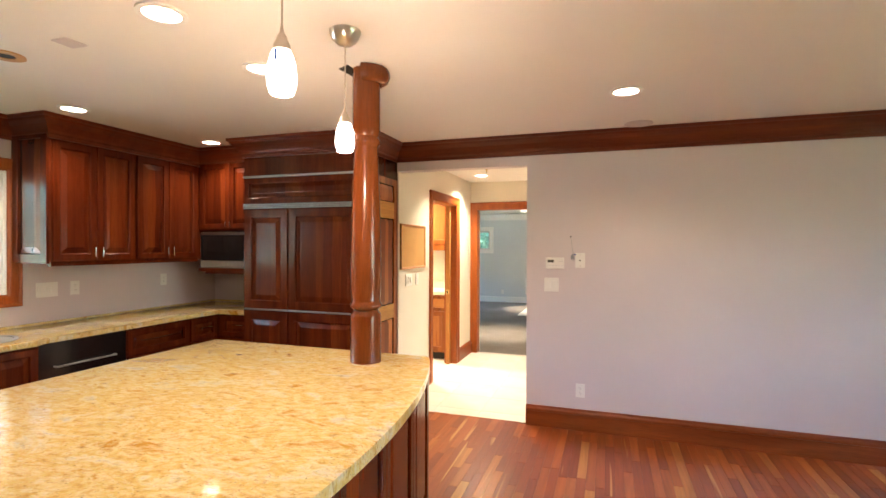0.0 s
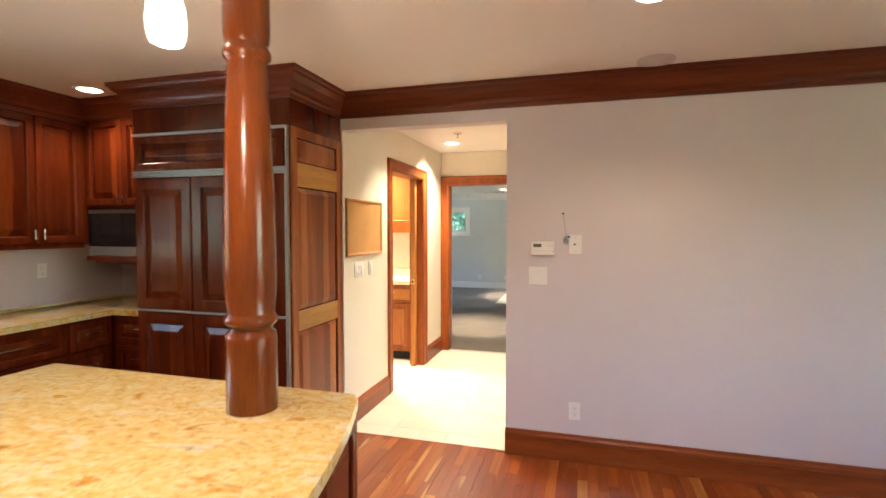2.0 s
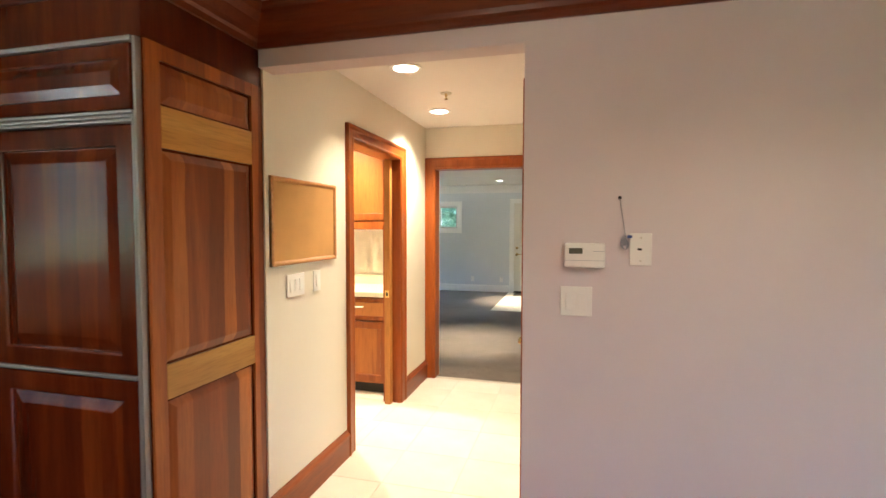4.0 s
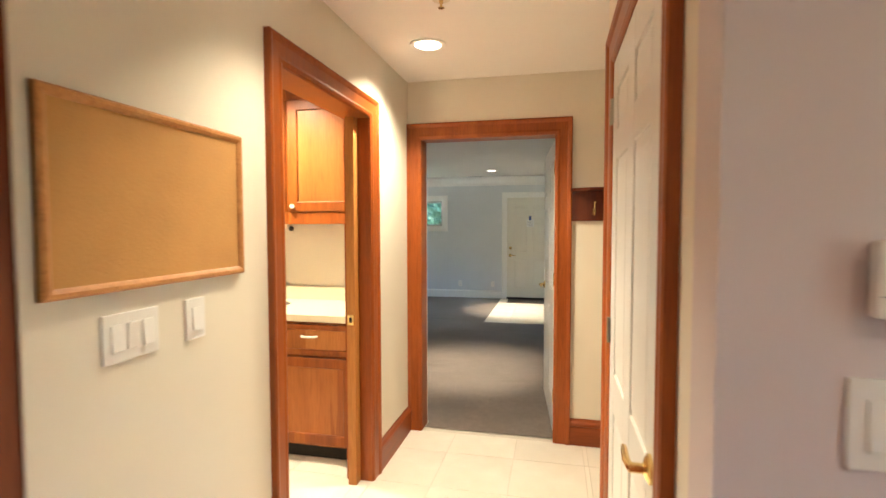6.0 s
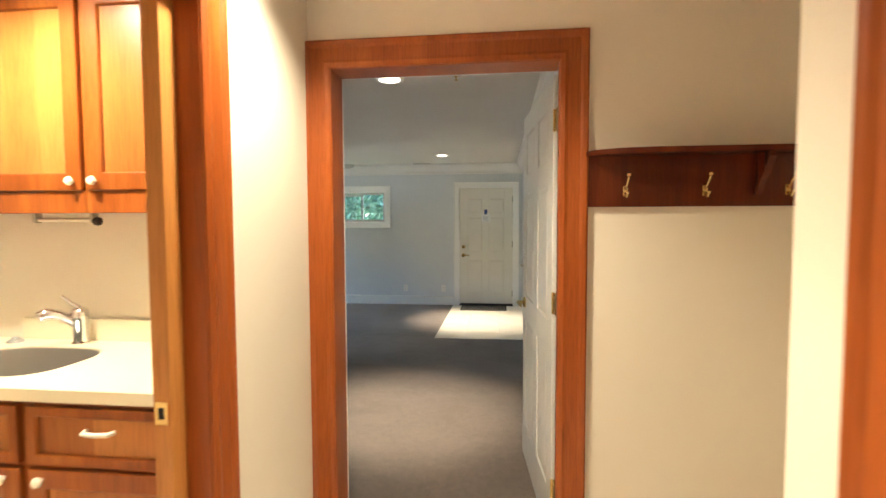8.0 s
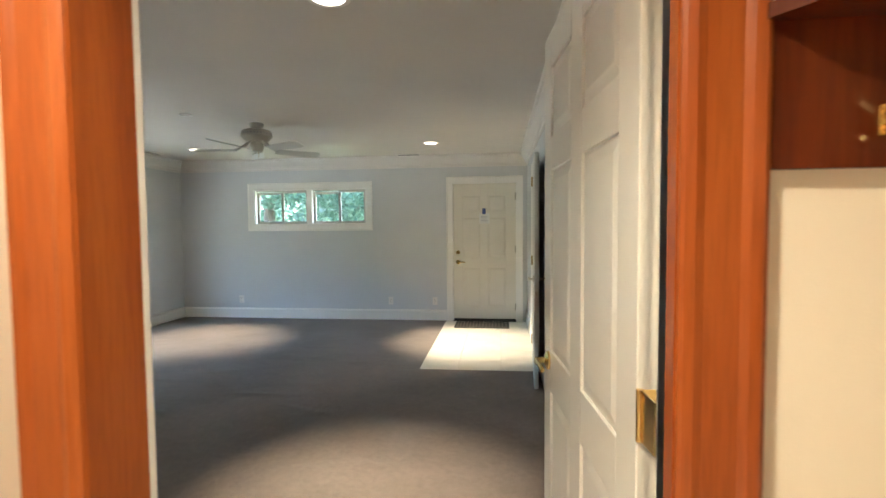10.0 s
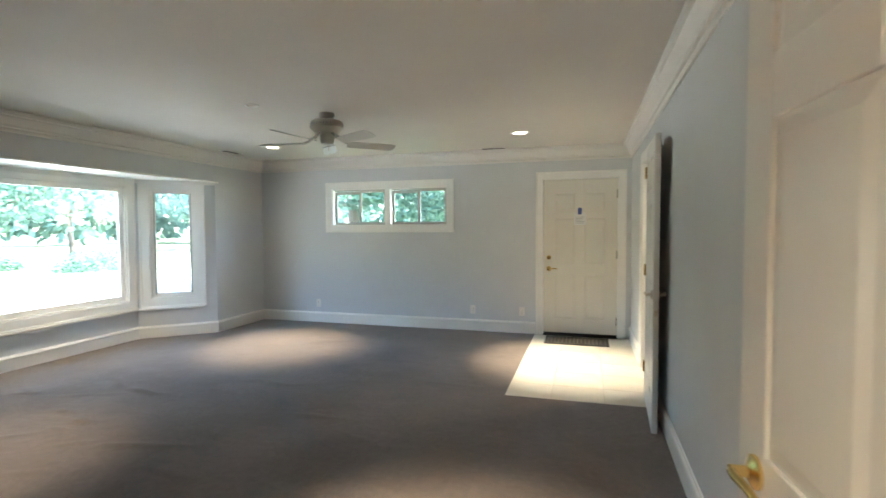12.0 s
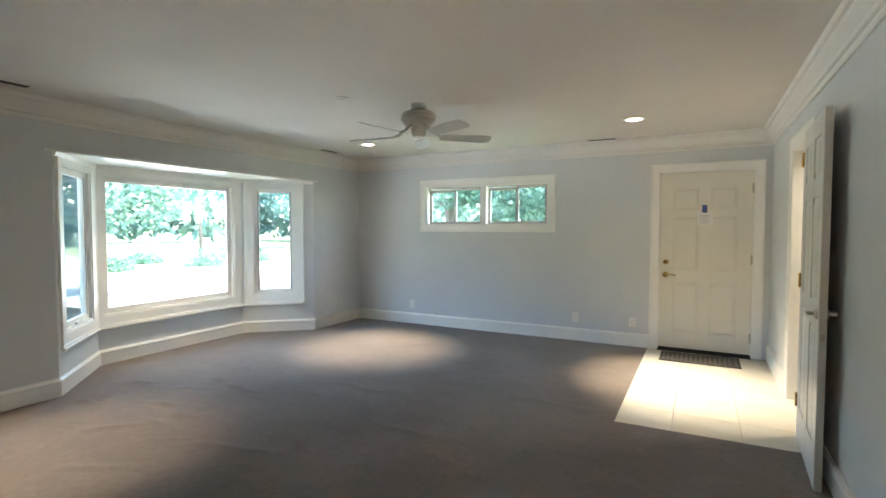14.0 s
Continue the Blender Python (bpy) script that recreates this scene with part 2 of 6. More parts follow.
def piece_wood():
    """Floor strips: each one of its own tone, from straw to deep red-brown."""
    m, n, l, b = mat_base("strip_floor_wood")
    tc, info, geo = n.new("ShaderNodeTexCoord"), n.new("ShaderNodeObjectInfo"), n.new("ShaderNodeNewGeometry")
    add = node(n, "ShaderNodeMath")
    l.new(info.outputs["Random"], add.inputs[0])
    l.new(geo.outputs["Random Per Island"], add.inputs[1])
    fr = node(n, "ShaderNodeMath")
    fr.operation = "FRACT"
    l.new(add.outputs[0], fr.inputs[0])
    shift = node(n, "ShaderNodeVectorMath")
    shift.operation = "MULTIPLY_ADD"
    shift.inputs[1].default_value = (31, 17, 5)
    l.new(fr.outputs[0], shift.inputs[0])
    l.new(tc.outputs["Object"], shift.inputs[2])
    mp = node(n, "ShaderNodeMapping", Scale=(1, 0.06, 1))
    l.new(shift.outputs[0], mp.inputs["Vector"])
    g = node(n, "ShaderNodeTexNoise", Scale=26.0, Detail=6.0, Roughness=0.6, Distortion=0.5)
    sap = node(n, "ShaderNodeTexNoise", Scale=11.0, Detail=2.0, Distortion=0.6)
    l.new(mp.outputs[0], g.inputs["Vector"])
    l.new(mp.outputs[0], sap.inputs["Vector"])
    tone = ramp(n, [(0.0, (0.22, 0.040, 0.008)), (0.35, (0.29, 0.060, 0.012)), (0.65, (0.36, 0.085, 0.017)), (0.90, (0.43, 0.125, 0.026)), (0.97, (0.56, 0.27, 0.075))])
    l.new(fr.outputs[0], tone.inputs[0])
    gr = ramp(n, [(0.3, (0.62, 0.55, 0.5)), (0.65, (1.08, 1.05, 1.0))])
    l.new(g.outputs["Fac"], gr.inputs[0])
    c = mixer(n, l, tone.outputs[0], gr.outputs[0], 0.8, "MULTIPLY")
    st = ramp(n, [(0.66, (0, 0, 0)), (0.71, (1, 1, 1))])
    l.new(sap.outputs["Fac"], st.inputs[0])
    c = mixer(n, l, c, (0.55, 0.30, 0.11), st.outputs[0])
    l.new(c, b.inputs["Base Color"])
    b.inputs["Roughness"].default_value = 0.3
    b.inputs["Coat Weight"].default_value, b.inputs["Coat Roughness"].default_value = 0.35, 0.2
    bp = node(n, "ShaderNodeBump", Strength=0.08, Distance=0.002)
    l.new(g.outputs["Fac"], bp.inputs["Height"])
    l.new(bp.outputs[0], b.inputs["Normal"])
    return m


def stone_tile(name, lo, hi):
    m, n, l, b = mat_base(name)
    tc, info = n.new("ShaderNodeTexCoord"), n.new("ShaderNodeObjectInfo")
    a, f = node(n, "ShaderNodeTexNoise", Scale=3.5, Detail=7.0, Distortion=0.4), node(n, "ShaderNodeTexNoise", Scale=55.0, Detail=4.0)
    l.new(tc.outputs["Object"], a.inputs["Vector"])
    l.new(tc.outputs["Object"], f.inputs["Vector"])
    r = ramp(n, [(0.3, lo), (0.7, hi)])
    l.new(a.outputs["Fac"], r.inputs[0])
    c = mixer(n, l, r.outputs[0], f.outputs["Color"], 0.08, "OVERLAY")
    t = node(n, "ShaderNodeMapRange", **{"To Min": 0.93, "To Max": 1.04})
    l.new(info.outputs["Random"], t.inputs["Value"])
    h = n.new("ShaderNodeHueSaturation")
    l.new(t.outputs[0], h.inputs["Value"])
    l.new(c, h.inputs["Color"])
    l.new(h.outputs[0], b.inputs["Base Color"])
    b.inputs["Roughness"].default_value = 0.35
    bp = node(n, "ShaderNodeBump", Strength=0.06, Distance=0.003)
    l.new(f.outputs["Fac"], bp.inputs["Height"])
    l.new(bp.outputs[0], b.inputs["Normal"])
    return m


def glow(name, colour, strength):
    m, n, l, b = mat_base(name)
    b.inputs["Base Color"].default_value = (0.9, 0.9, 0.9, 1)
    b.inputs["Emission Color"].default_value = (*colour, 1)
    b.inputs["Emission Strength"].default_value = strength
    return m


def glass(name="window_glass", tint=(0.93, 0.985, 0.98)):
    m, n, l, b = mat_base(name)
    out = n["Material Output"]
    tr, gl = n.new("ShaderNodeBsdfTransparent"), n.new("ShaderNodeBsdfGlossy")
    tr.inputs[0].default_value = (*tint, 1)
    gl.inputs["Roughness"].default_value = 0.02
    lw = node(n, "ShaderNodeLayerWeight", Blend=0.5)
    pw = node(n, "ShaderNodeMath")
    pw.operation = "POWER"
    pw.inputs[1].default_value = 4.5
    l.new(lw.outputs["Facing"], pw.inputs[0])
    fr = node(n, "ShaderNodeMapRange", **{"To Min": 0.03, "To Max": 0.55})
    l.new(pw.outputs[0], fr.inputs["Value"])
    mx = n.new("ShaderNodeMixShader")
    l.new(fr.outputs[0], mx.inputs[0])
    l.new(tr.outputs[0], mx.inputs[1])
    l.new(gl.outputs[0], mx.inputs[2])
    l.new(mx.outputs[0], out.inputs[0])
    return m


def leaf_mat(name, dark, light):
    m, n, l, b = mat_base(name)
    geo = n.new("ShaderNodeNewGeometry")
    r = ramp(n, [(0.0, dark), (1.0, light)])
    l.new(geo.outputs["Random Per Island"], r.inputs[0])
    l.new(r.outputs[0], b.inputs["Base Color"])
    b.inputs["Roughness"].default_value = 0.55
    tl, mx = n.new("ShaderNodeBsdfTranslucent"), node(n, "ShaderNodeMixShader", Fac=0.4)
    l.new(r.outputs[0], tl.inputs[0])
    l.new(b.outputs[0], mx.inputs[1])
    l.new(tl.outputs[0], mx.inputs[2])
    l.new(mx.outputs[0], n["Material Output"].inputs[0])
    return m


GLOW = glow("lamp_glow", (1.0, 0.88, 0.70), 0.5)
WHITE_TRIM = plain("white_trim_paint", (0.85, 0.84, 0.81), 0.35, vary=0.03)
DOOR_WHITE = plain("white_door_paint", (0.70, 0.695, 0.66), 0.32, vary=0.03, grain=25)
ENTRY_WHITE = plain("cream_door_paint", (0.74, 0.71, 0.63), 0.4, vary=0.04)
CROWN_WHITE = plain("white_crown_paint", (0.74, 0.725, 0.70), 0.45, vary=0.03)
WALL_LILAC = plain("lilac_grey_wall_paint", (0.64, 0.565, 0.575), 0.75, vary=0.03, grain=180, bump=0.12)
WALL_CREAM = plain("cream_wall_paint", (0.74, 0.68, 0.57), 0.75, vary=0.03, grain=180, bump=0.12)
WALL_BLUE = plain("pale_blue_wall_paint", (0.635, 0.655, 0.67), 0.7, vary=0.03, grain=180, bump=0.12)
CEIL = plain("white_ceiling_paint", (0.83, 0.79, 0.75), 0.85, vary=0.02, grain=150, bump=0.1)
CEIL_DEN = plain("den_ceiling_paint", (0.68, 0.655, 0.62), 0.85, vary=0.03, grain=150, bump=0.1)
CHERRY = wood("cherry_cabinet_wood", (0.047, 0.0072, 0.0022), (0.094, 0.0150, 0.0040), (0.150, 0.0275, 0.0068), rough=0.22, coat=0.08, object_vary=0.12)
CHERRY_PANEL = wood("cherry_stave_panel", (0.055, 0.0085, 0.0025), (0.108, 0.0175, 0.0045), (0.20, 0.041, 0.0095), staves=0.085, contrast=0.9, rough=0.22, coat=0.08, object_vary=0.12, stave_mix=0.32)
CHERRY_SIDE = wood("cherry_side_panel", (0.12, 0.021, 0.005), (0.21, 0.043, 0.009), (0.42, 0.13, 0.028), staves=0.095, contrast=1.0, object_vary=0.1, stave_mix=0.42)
BLOND = wood("blond_rail_wood", (0.42, 0.18, 0.040), (0.52, 0.25, 0.058), (0.60, 0.32, 0.085), axis="y", rough=0.35)
TRIM_WOOD = wood("cherry_trim_wood", (0.20, 0.040, 0.007), (0.30, 0.068, 0.011), (0.39, 0.105, 0.018), axis="z", object_vary=0.08)
TRIM_WOOD_X = wood("cherry_trim_wood_x", (0.16, 0.031, 0.007), (0.24, 0.051, 0.011), (0.32, 0.078, 0.017), axis="x", object_vary=0.06)
TRIM_WOOD_Y = wood("cherry_trim_wood_y", (0.16, 0.031, 0.007), (0.24, 0.051, 0.011), (0.32, 0.078, 0.017), axis="y", object_vary=0.06)
CROWN_WOOD = wood("cherry_crown_wood", (0.075, 0.013, 0.004), (0.13, 0.024, 0.0065), (0.19, 0.040, 0.010), axis="x", object_vary=0.06)
COLUMN_WOOD = wood("turned_cherry", (0.110, 0.0230, 0.0050), (0.150, 0.0350, 0.0075), (0.195, 0.0510, 0.0115), rough=0.2, coat=0.1, object_vary=0.0)
LAUNDRY_WOOD = wood("alder_cabinet_wood", (0.17, 0.036, 0.006), (0.28, 0.072, 0.0105), (0.40, 0.13, 0.02), rough=0.34, object_vary=0.1)
LAUNDRY_PANEL = wood("alder_panel_wood", (0.24, 0.066, 0.014), (0.37, 0.125, 0.028), (0.47, 0.185, 0.048), rough=0.3, staves=0.14, object_vary=0.08)
PINE = wood("raw_pine_edge", (0.35, 0.13, 0.030), (0.43, 0.175, 0.042), (0.50, 0.22, 0.058), rough=0.4)
GRANITE = granite()
LAMINATE = plain("cream_laminate", (0.72, 0.66, 0.50), 0.35, vary=0.05, grain=120)
CARPET = carpet()
FLOOR_WOOD = piece_wood()
TILE = stone_tile("cream_floor_tile", (0.73, 0.67, 0.57), (0.82, 0.77, 0.68))
GROUT = plain("tile_grout", (0.66, 0.61, 0.52), 0.9, vary=0.08, grain=90, bump=0.2)
SUBFLOOR = plain("dark_floor_gap", (0.05, 0.018, 0.008), 0.8)
STEEL = plain("brushed_steel", (0.42, 0.43, 0.43), 0.52, metal=1.0, vary=0.02, grain=80, bump=0)
SINK_STEEL = plain("satin_sink_steel", (0.42, 0.42, 0.41), 0.3, metal=0.9, vary=0.05, grain=60, bump=0)
NICKEL = plain("brushed_nickel", (0.62, 0.57, 0.50), 0.3, metal=1.0, vary=0.04)
CHROME = plain("chrome", (0.75, 0.75, 0.76), 0.1, metal=1.0, vary=0.02, bump=0)
BRASS = plain("polished_brass", (0.76, 0.56, 0.24), 0.22, metal=1.0, vary=0.05)
DULL_BRASS = plain("aged_steel_hinge", (0.42, 0.40, 0.33), 0.4, metal=1.0, vary=0.12)
BLACK = plain("black_appliance", (0.012, 0.012, 0.014), 0.12, vary=0.1, bump=0.0)
DARK = plain("dark_void", (0.015, 0.013, 0.012), 0.8)
PLASTIC = plain("white_plastic", (0.80, 0.78, 0.74), 0.4, vary=0.02)
IVORY = plain("ivory_ceramic", (0.80, 0.74, 0.62), 0.25, vary=0.02)
CORK = plain("cork", (0.52, 0.27, 0.088), 0.85, vary=0.10, grain=140, bump=0.25, large=4.0)
CORK_FRAME = wood("oak_frame", (0.38, 0.16, 0.05), (0.47, 0.21, 0.07), (0.54, 0.27, 0.10), axis="y", rough=0.4)
LCD = plain("lcd_grey", (0.10, 0.11, 0.085), 0.2, vary=0.02)
WIRE = plain("grey_wire", (0.25, 0.25, 0.28), 0.5)
PAPER = plain("white_paper", (0.78, 0.78, 0.76), 0.7, vary=0.02)
BLUE_INK = plain("blue_print", (0.05, 0.09, 0.28), 0.6)
GREY_INK = plain("grey_print", (0.40, 0.40, 0.42), 0.7)
MAT_DARK = plain("dark_door_mat", (0.06, 0.055, 0.05), 0.95, vary=0.25, grain=220, bump=0.5, large=9)
MAT_MID = plain("grey_door_mat", (0.13, 0.115, 0.10), 0.95, vary=0.25, grain=220, bump=0.5, large=9)
# Slats of the white ceiling vents, darkened: the shade between them is in the colour.
VENT_SHADE = plain("shaded_vent_slat", (0.16, 0.15, 0.14), 0.6, vary=0.04)
FRAME_GREY = plain("grey_window_sash", (0.46, 0.45, 0.42), 0.4, vary=0.04)
SEAL = plain("teal_window_edge", (0.10, 0.16, 0.18), 0.4)
SCREEN = plain("insect_screen_wire", (0.05, 0.09, 0.10), 0.6, vary=0.02, bump=0)
GLASS = glass()
FAN_WHITE = plain("white_fan_paint", (0.52, 0.515, 0.48), 0.35, vary=0.04)
PENDANT_GLASS = glow("lit_opal_glass", (1.0, 0.93, 0.85), 0.3)
COBALT = plain("cobalt_glass", (0.03, 0.09, 0.55), 0.1)
LEAF = leaf_mat("leaves", (0.060, 0.125, 0.090), (0.115, 0.205, 0.150))
# Far foliage: distance haze is mixed into this paler, bluer leaf colour.
LEAF_HAZE = leaf_mat("hazed_leaves", (0.17, 0.27, 0.245), (0.24, 0.345, 0.315))
BARK = plain("bark", (0.09, 0.07, 0.055), 0.9, vary=0.3, grain=30, bump=0.6)
GRASS = plain("mown_lawn", (0.13, 0.16, 0.075), 0.9, vary=0.25, grain=6, bump=0.3, large=0.15)
GRAVEL = plain("pale_driveway", (0.45, 0.43, 0.40), 0.9, vary=0.15, grain=60, bump=0.4, large=0.5)
SIDING = plain("exterior_siding", (0.50, 0.50, 0.48), 0.7, vary=0.05)

# ---------------- the large structure ----------------
KZ, HZ, DZ = 2.50, 2.473, 2.44          # ceilings: kitchen, hall, den
XL = -1.85                              # left wall of the hall
XR = -0.62                              # right wall of the hall
KY = 4.046                              # kitchen face of the wall with the thermostat
DY = 6.70                               # hall face of the den wall
DF = 6.85                               # den face of that wall
DB = 13.24                              # far wall of the den
DXL, DXR = -6.06, -0.69                 # den side walls
KXL = -4.24                             # kitchen cabinet wall
KBY = 4.30                              # kitchen wall behind the fridge

# kitchen walls
bm = bmesh.new()
wall_with_holes(bm, "x", XL, XR, KY, KY + 0.12, 2.254, KZ)
wall_with_holes(bm, "x", XR, 3.72, KY, KY + 0.12, 0, KZ)
structure("wall_thermostat", bm, WALL_LILAC, "lilac-grey painted kitchen wall with an open doorway", "wall")
bm = bmesh.new()
wall_with_holes(bm, "y", -3.12, KBY + 0.12, KXL - 0.12, KXL, 0, KZ, [(0.95, 2.22, 1.17, 2.10)])
structure("wall_kitchen_west", bm, WALL_LILAC, "painted kitchen wall behind the cabinets", "wall")
bm = bmesh.new()
wall_with_holes(bm, "x", KXL, -2.0, KBY, KBY + 0.1, 0, KZ)
structure("wall_kitchen_north", bm, WALL_LILAC, "painted kitchen wall behind the fridge", "wall")
bm = bmesh.new()
wall_with_holes(bm, "y", -3.12, KY, 3.6, 3.72, 0, KZ, [(0.3, 2.0, 0.75, 2.1)])
structure("wall_kitchen_east", bm, WALL_LILAC, "painted kitchen wall with a wide window", "wall")
bm = bmesh.new()
wall_with_holes(bm, "x", KXL, 3.6, -3.12, -3.0, 0, KZ)
structure("wall_kitchen_south", bm, WALL_LILAC, "plain painted kitchen wall", "wall")
bm = boxes((KXL - 0.12, 3.72, -3.12, KY, KZ, KZ + 0.12), (KXL - 0.12, -1.86, KY, KBY + 0.12, KZ, KZ + 0.12))
structure("ceiling_kitchen", bm, CEIL, "off-white painted kitchen ceiling", "ceiling")

# hall and laundry walls
bm = bmesh.new()
wall_with_holes(bm, "y", 4.08, DY, XL - 0.15, XL, 0, KZ + 0.05, [(5.04, 5.95, 0, 2.075)])
structure("wall_hall_west", bm, WALL_CREAM, "cream painted hall wall with a doorway to the laundry", "wall")
bm = bmesh.new()
wall_with_holes(bm, "y", KY + 0.12, 5.510, XR, XR + 0.12, 0, HZ, [(4.37, 5.24, 0, 2.06)])
structure("wall_hall_east", bm, WALL_CREAM, "cream painted hall wall with a closet door", "wall")
bm = boxes((XR + 0.12, 0.33, 5.390, 5.510, 0, HZ), (0.21, 0.33, 5.510, DY, 0, HZ))
structure("wall_alcove", bm, WALL_CREAM, "cream painted wall of the coat alcove", "wall")
bm = bmesh.new()
wall_with_holes(bm, "x", -4.22, 0.33, DY, DY + 0.03, 0, HZ + 0.1, [(-1.753, -0.832, 0, 2.072)])
structure("wall_hall_north", bm, WALL_CREAM, "cream painted end wall of the hall", "wall")
bm = bmesh.new()
wall_with_holes(bm, "x", DXL - 0.9, 0.0, DY + 0.03, DF, 0, HZ + 0.1, [(-1.753, -0.786, 0, 2.072)])
structure("wall_den_south", bm, WALL_BLUE, "pale blue-grey den wall with the doorway to the hall", "wall")
bm = boxes((XL, 0.33, KY + 0.12, DY, HZ, HZ + 0.1))
structure("ceiling_hall", bm, CEIL, "cream-white hall ceiling", "ceiling")
bm = boxes((-4.22, -4.1, 4.4, DY, 0, HZ), (-4.1, XL - 0.15, 4.4, 4.5, 0, HZ))
structure("wall_laundry", bm, WALL_CREAM, "cream painted laundry wall", "wall")
structure("ceiling_laundry", boxes((-4.22, XL - 0.15, 4.4, DY, HZ, HZ + 0.1)), CEIL, "white laundry ceiling", "ceiling")
structure("wall_closet", boxes((0.33, 0.45, KY + 0.12, 5.390, 0, HZ), (XR + 0.12, 0.45, KY + 0.12, 5.390, HZ, HZ + 0.1)), WALL_CREAM, "plain inside of the closet", "wall")

# den walls with the bay
BAY = [(DXL, 9.16), (-6.76, 9.83), (-6.76, 11.61), (DXL, 12.23)]
bm = bmesh.new()
wall_with_holes(bm, "y", DF, DB + 0.14, DXL - 0.14, DXL, 0, DZ + 0.1, [(9.16, 12.23, 0, 2.045)])
structure("wall_den_west", bm, WALL_BLUE, "pale blue-grey den wall with a bay", "wall")
bm = bmesh.new()
wall_with_holes(bm, "x", DXL, 0.0, DB, DB + 0.14, 0, DZ + 0.1, [(-4.85, -3.08, 1.448, 1.985), (-1.77, -0.85, 0, 2.03)])
structure("wall_den_north", bm, WALL_BLUE, "pale blue-grey den wall with a high window and the entry door", "wall")
bm = bmesh.new()
wall_with_holes(bm, "y", DF, DB, DXR, DXR + 0.12, 0, DZ + 0.1, [(11.10, 11.90, 0, 2.03)])
structure("wall_den_east", bm, WALL_BLUE, "pale blue-grey den wall with a doorway", "wall")
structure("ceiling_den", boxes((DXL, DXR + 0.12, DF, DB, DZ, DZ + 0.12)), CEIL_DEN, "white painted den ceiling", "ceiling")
structure("wall_side_room", boxes((0.5, 0.62, 10.3, 12.9, 0, DZ), (DXR + 0.12, 0.5, 10.3, 10.4, 0, DZ), (DXR + 0.12, 0.5, 12.8, 12.9, 0, DZ), (DXR + 0.12, 0.62, 10.3, 12.9, DZ, DZ + 0.1)), WALL_CREAM, "plain walls of the small side room", "wall")


def slab_poly(bm, pts, z0, z1):
    lo = [bm.verts.new((x, y, z0)) for x, y in pts]
    hi = [bm.verts.new((x, y, z1)) for x, y in pts]
    bm.faces.new(lo)
    bm.faces.new(hi)
    for i in range(len(pts)):
        j = (i + 1) % len(pts)
        bm.faces.new((lo[i], lo[j], hi[j], hi[i]))
    return bm


def bay_wall(name, p, q, sill, head, m0, m1):
    """One leg of the bay: a wall from p to q, 0.12 thick to the outside, with a window hole between the shares m0 and m1 of its length."""
    p, q = Vector((*p, 0)), Vector((*q, 0))
    t = (q - p).normalized()
    L = (q - p).length
    bm = bmesh.new()
    wall_with_holes(bm, "x", 0, L, 0.0, 0.12, 0, 2.045, [(m0, L - m1, sill, head)])
    ob = structure(name, bm, WALL_BLUE, "pale blue-grey wall leg of the bay", "wall")
    ob.matrix_world = Matrix.Translation(p) @ Matrix.Rotation(math.atan2(t.y, t.x), 4, "Z")
    return ob, L


bay_frames = []
for name, p, q, m0, m1 in (("wall_bay_1", BAY[0], BAY[1], 0.16, 0.13), ("wall_bay_2", BAY[1], BAY[2], 0.045, 0.12), ("wall_bay_3", BAY[2], BAY[3], 0.15, 0.24)):
    ob, L = bay_wall(name, p, q, 0.50, 1.955, m0, m1)
    bay_frames.append((ob.matrix_world.copy(), L, m0, m1))
structure("ceiling_bay", slab_poly(bmesh.new(), [(DXL - 0.141, 9.29), (-6.9, 9.93), (-6.9, 11.52), (DXL - 0.141, 12.11)], 2.045, 2.15), WHITE_TRIM, "white painted soffit of the bay", "ceiling")

# mouldings: (across, up) profiles
BASE_WOOD = [(0, 0), (0.020, 0), (0.020, 0.128), (0.026, 0.134), (0.024, 0.150), (0.012, 0.162), (0.009, 0.178), (0, 0.178)]
BASE_WHITE = [(0, 0), (0.018, 0), (0.018, 0.120), (0.024, 0.126), (0.020, 0.142), (0.009, 0.150), (0.007, 0.160), (0, 0.160)]
CROWN_K = [(0, -0.165), (0.014, -0.165), (0.016, -0.140), (0.030, -0.130), (0.036, -0.110), (0.060, -0.070), (0.092, -0.045), (0.098, -0.030), (0.112, -0.024), (0.112, 0), (0, 0)]
CROWN_W = [(0, -0.185), (0.016, -0.185), (0.022, -0.165), (0.022, -0.150), (0.040, -0.142), (0.046, -0.120), (0.085, -0.062), (0.092, -0.045), (0.112, -0.040), (0.118, -0.018), (0.118, 0), (0, 0)]
CASING_W = [(0, 0), (0.105, 0), (0.105, 0.024), (0.098, 0.028), (0.085, 0.024), (0.075, 0.017), (0.030, 0.015), (0.018, 0.018), (0.006, 0.014), (0, 0.010)]
CASING_P = [(0, 0), (0.098, 0), (0.098, 0.022), (0.088, 0.022), (0.080, 0.016), (0.012, 0.014), (0, 0.009)]


def trim(name, pts, n, profile, material, label, category="trim", closed=False):
    return structure(name, sweep(bmesh.new(), pts, n, profile, closed), material, label, category)


def flip(profile):
    return [(-a, o) for a, o in profile]


UP = (0, 0, 1)
trim("baseboard_kitchen", [(3.6, KY, 0), (XR - 0.001, KY, 0)], UP, flip(BASE_WOOD), TRIM_WOOD_X, "reddish cherry baseboard with a moulded top", "baseboard")
trim("baseboard_hall_west", [(XL, 4.06, 0), (XL, 4.93, 0)], UP, BASE_WOOD, TRIM_WOOD_Y, "cherry baseboard on the hall wall", "baseboard")
trim("baseboard_hall_corner", [(XL, 6.06, 0), (XL, DY, 0)], UP, BASE_WOOD, TRIM_WOOD_Y, "cherry baseboard beside the laundry door", "baseboard")
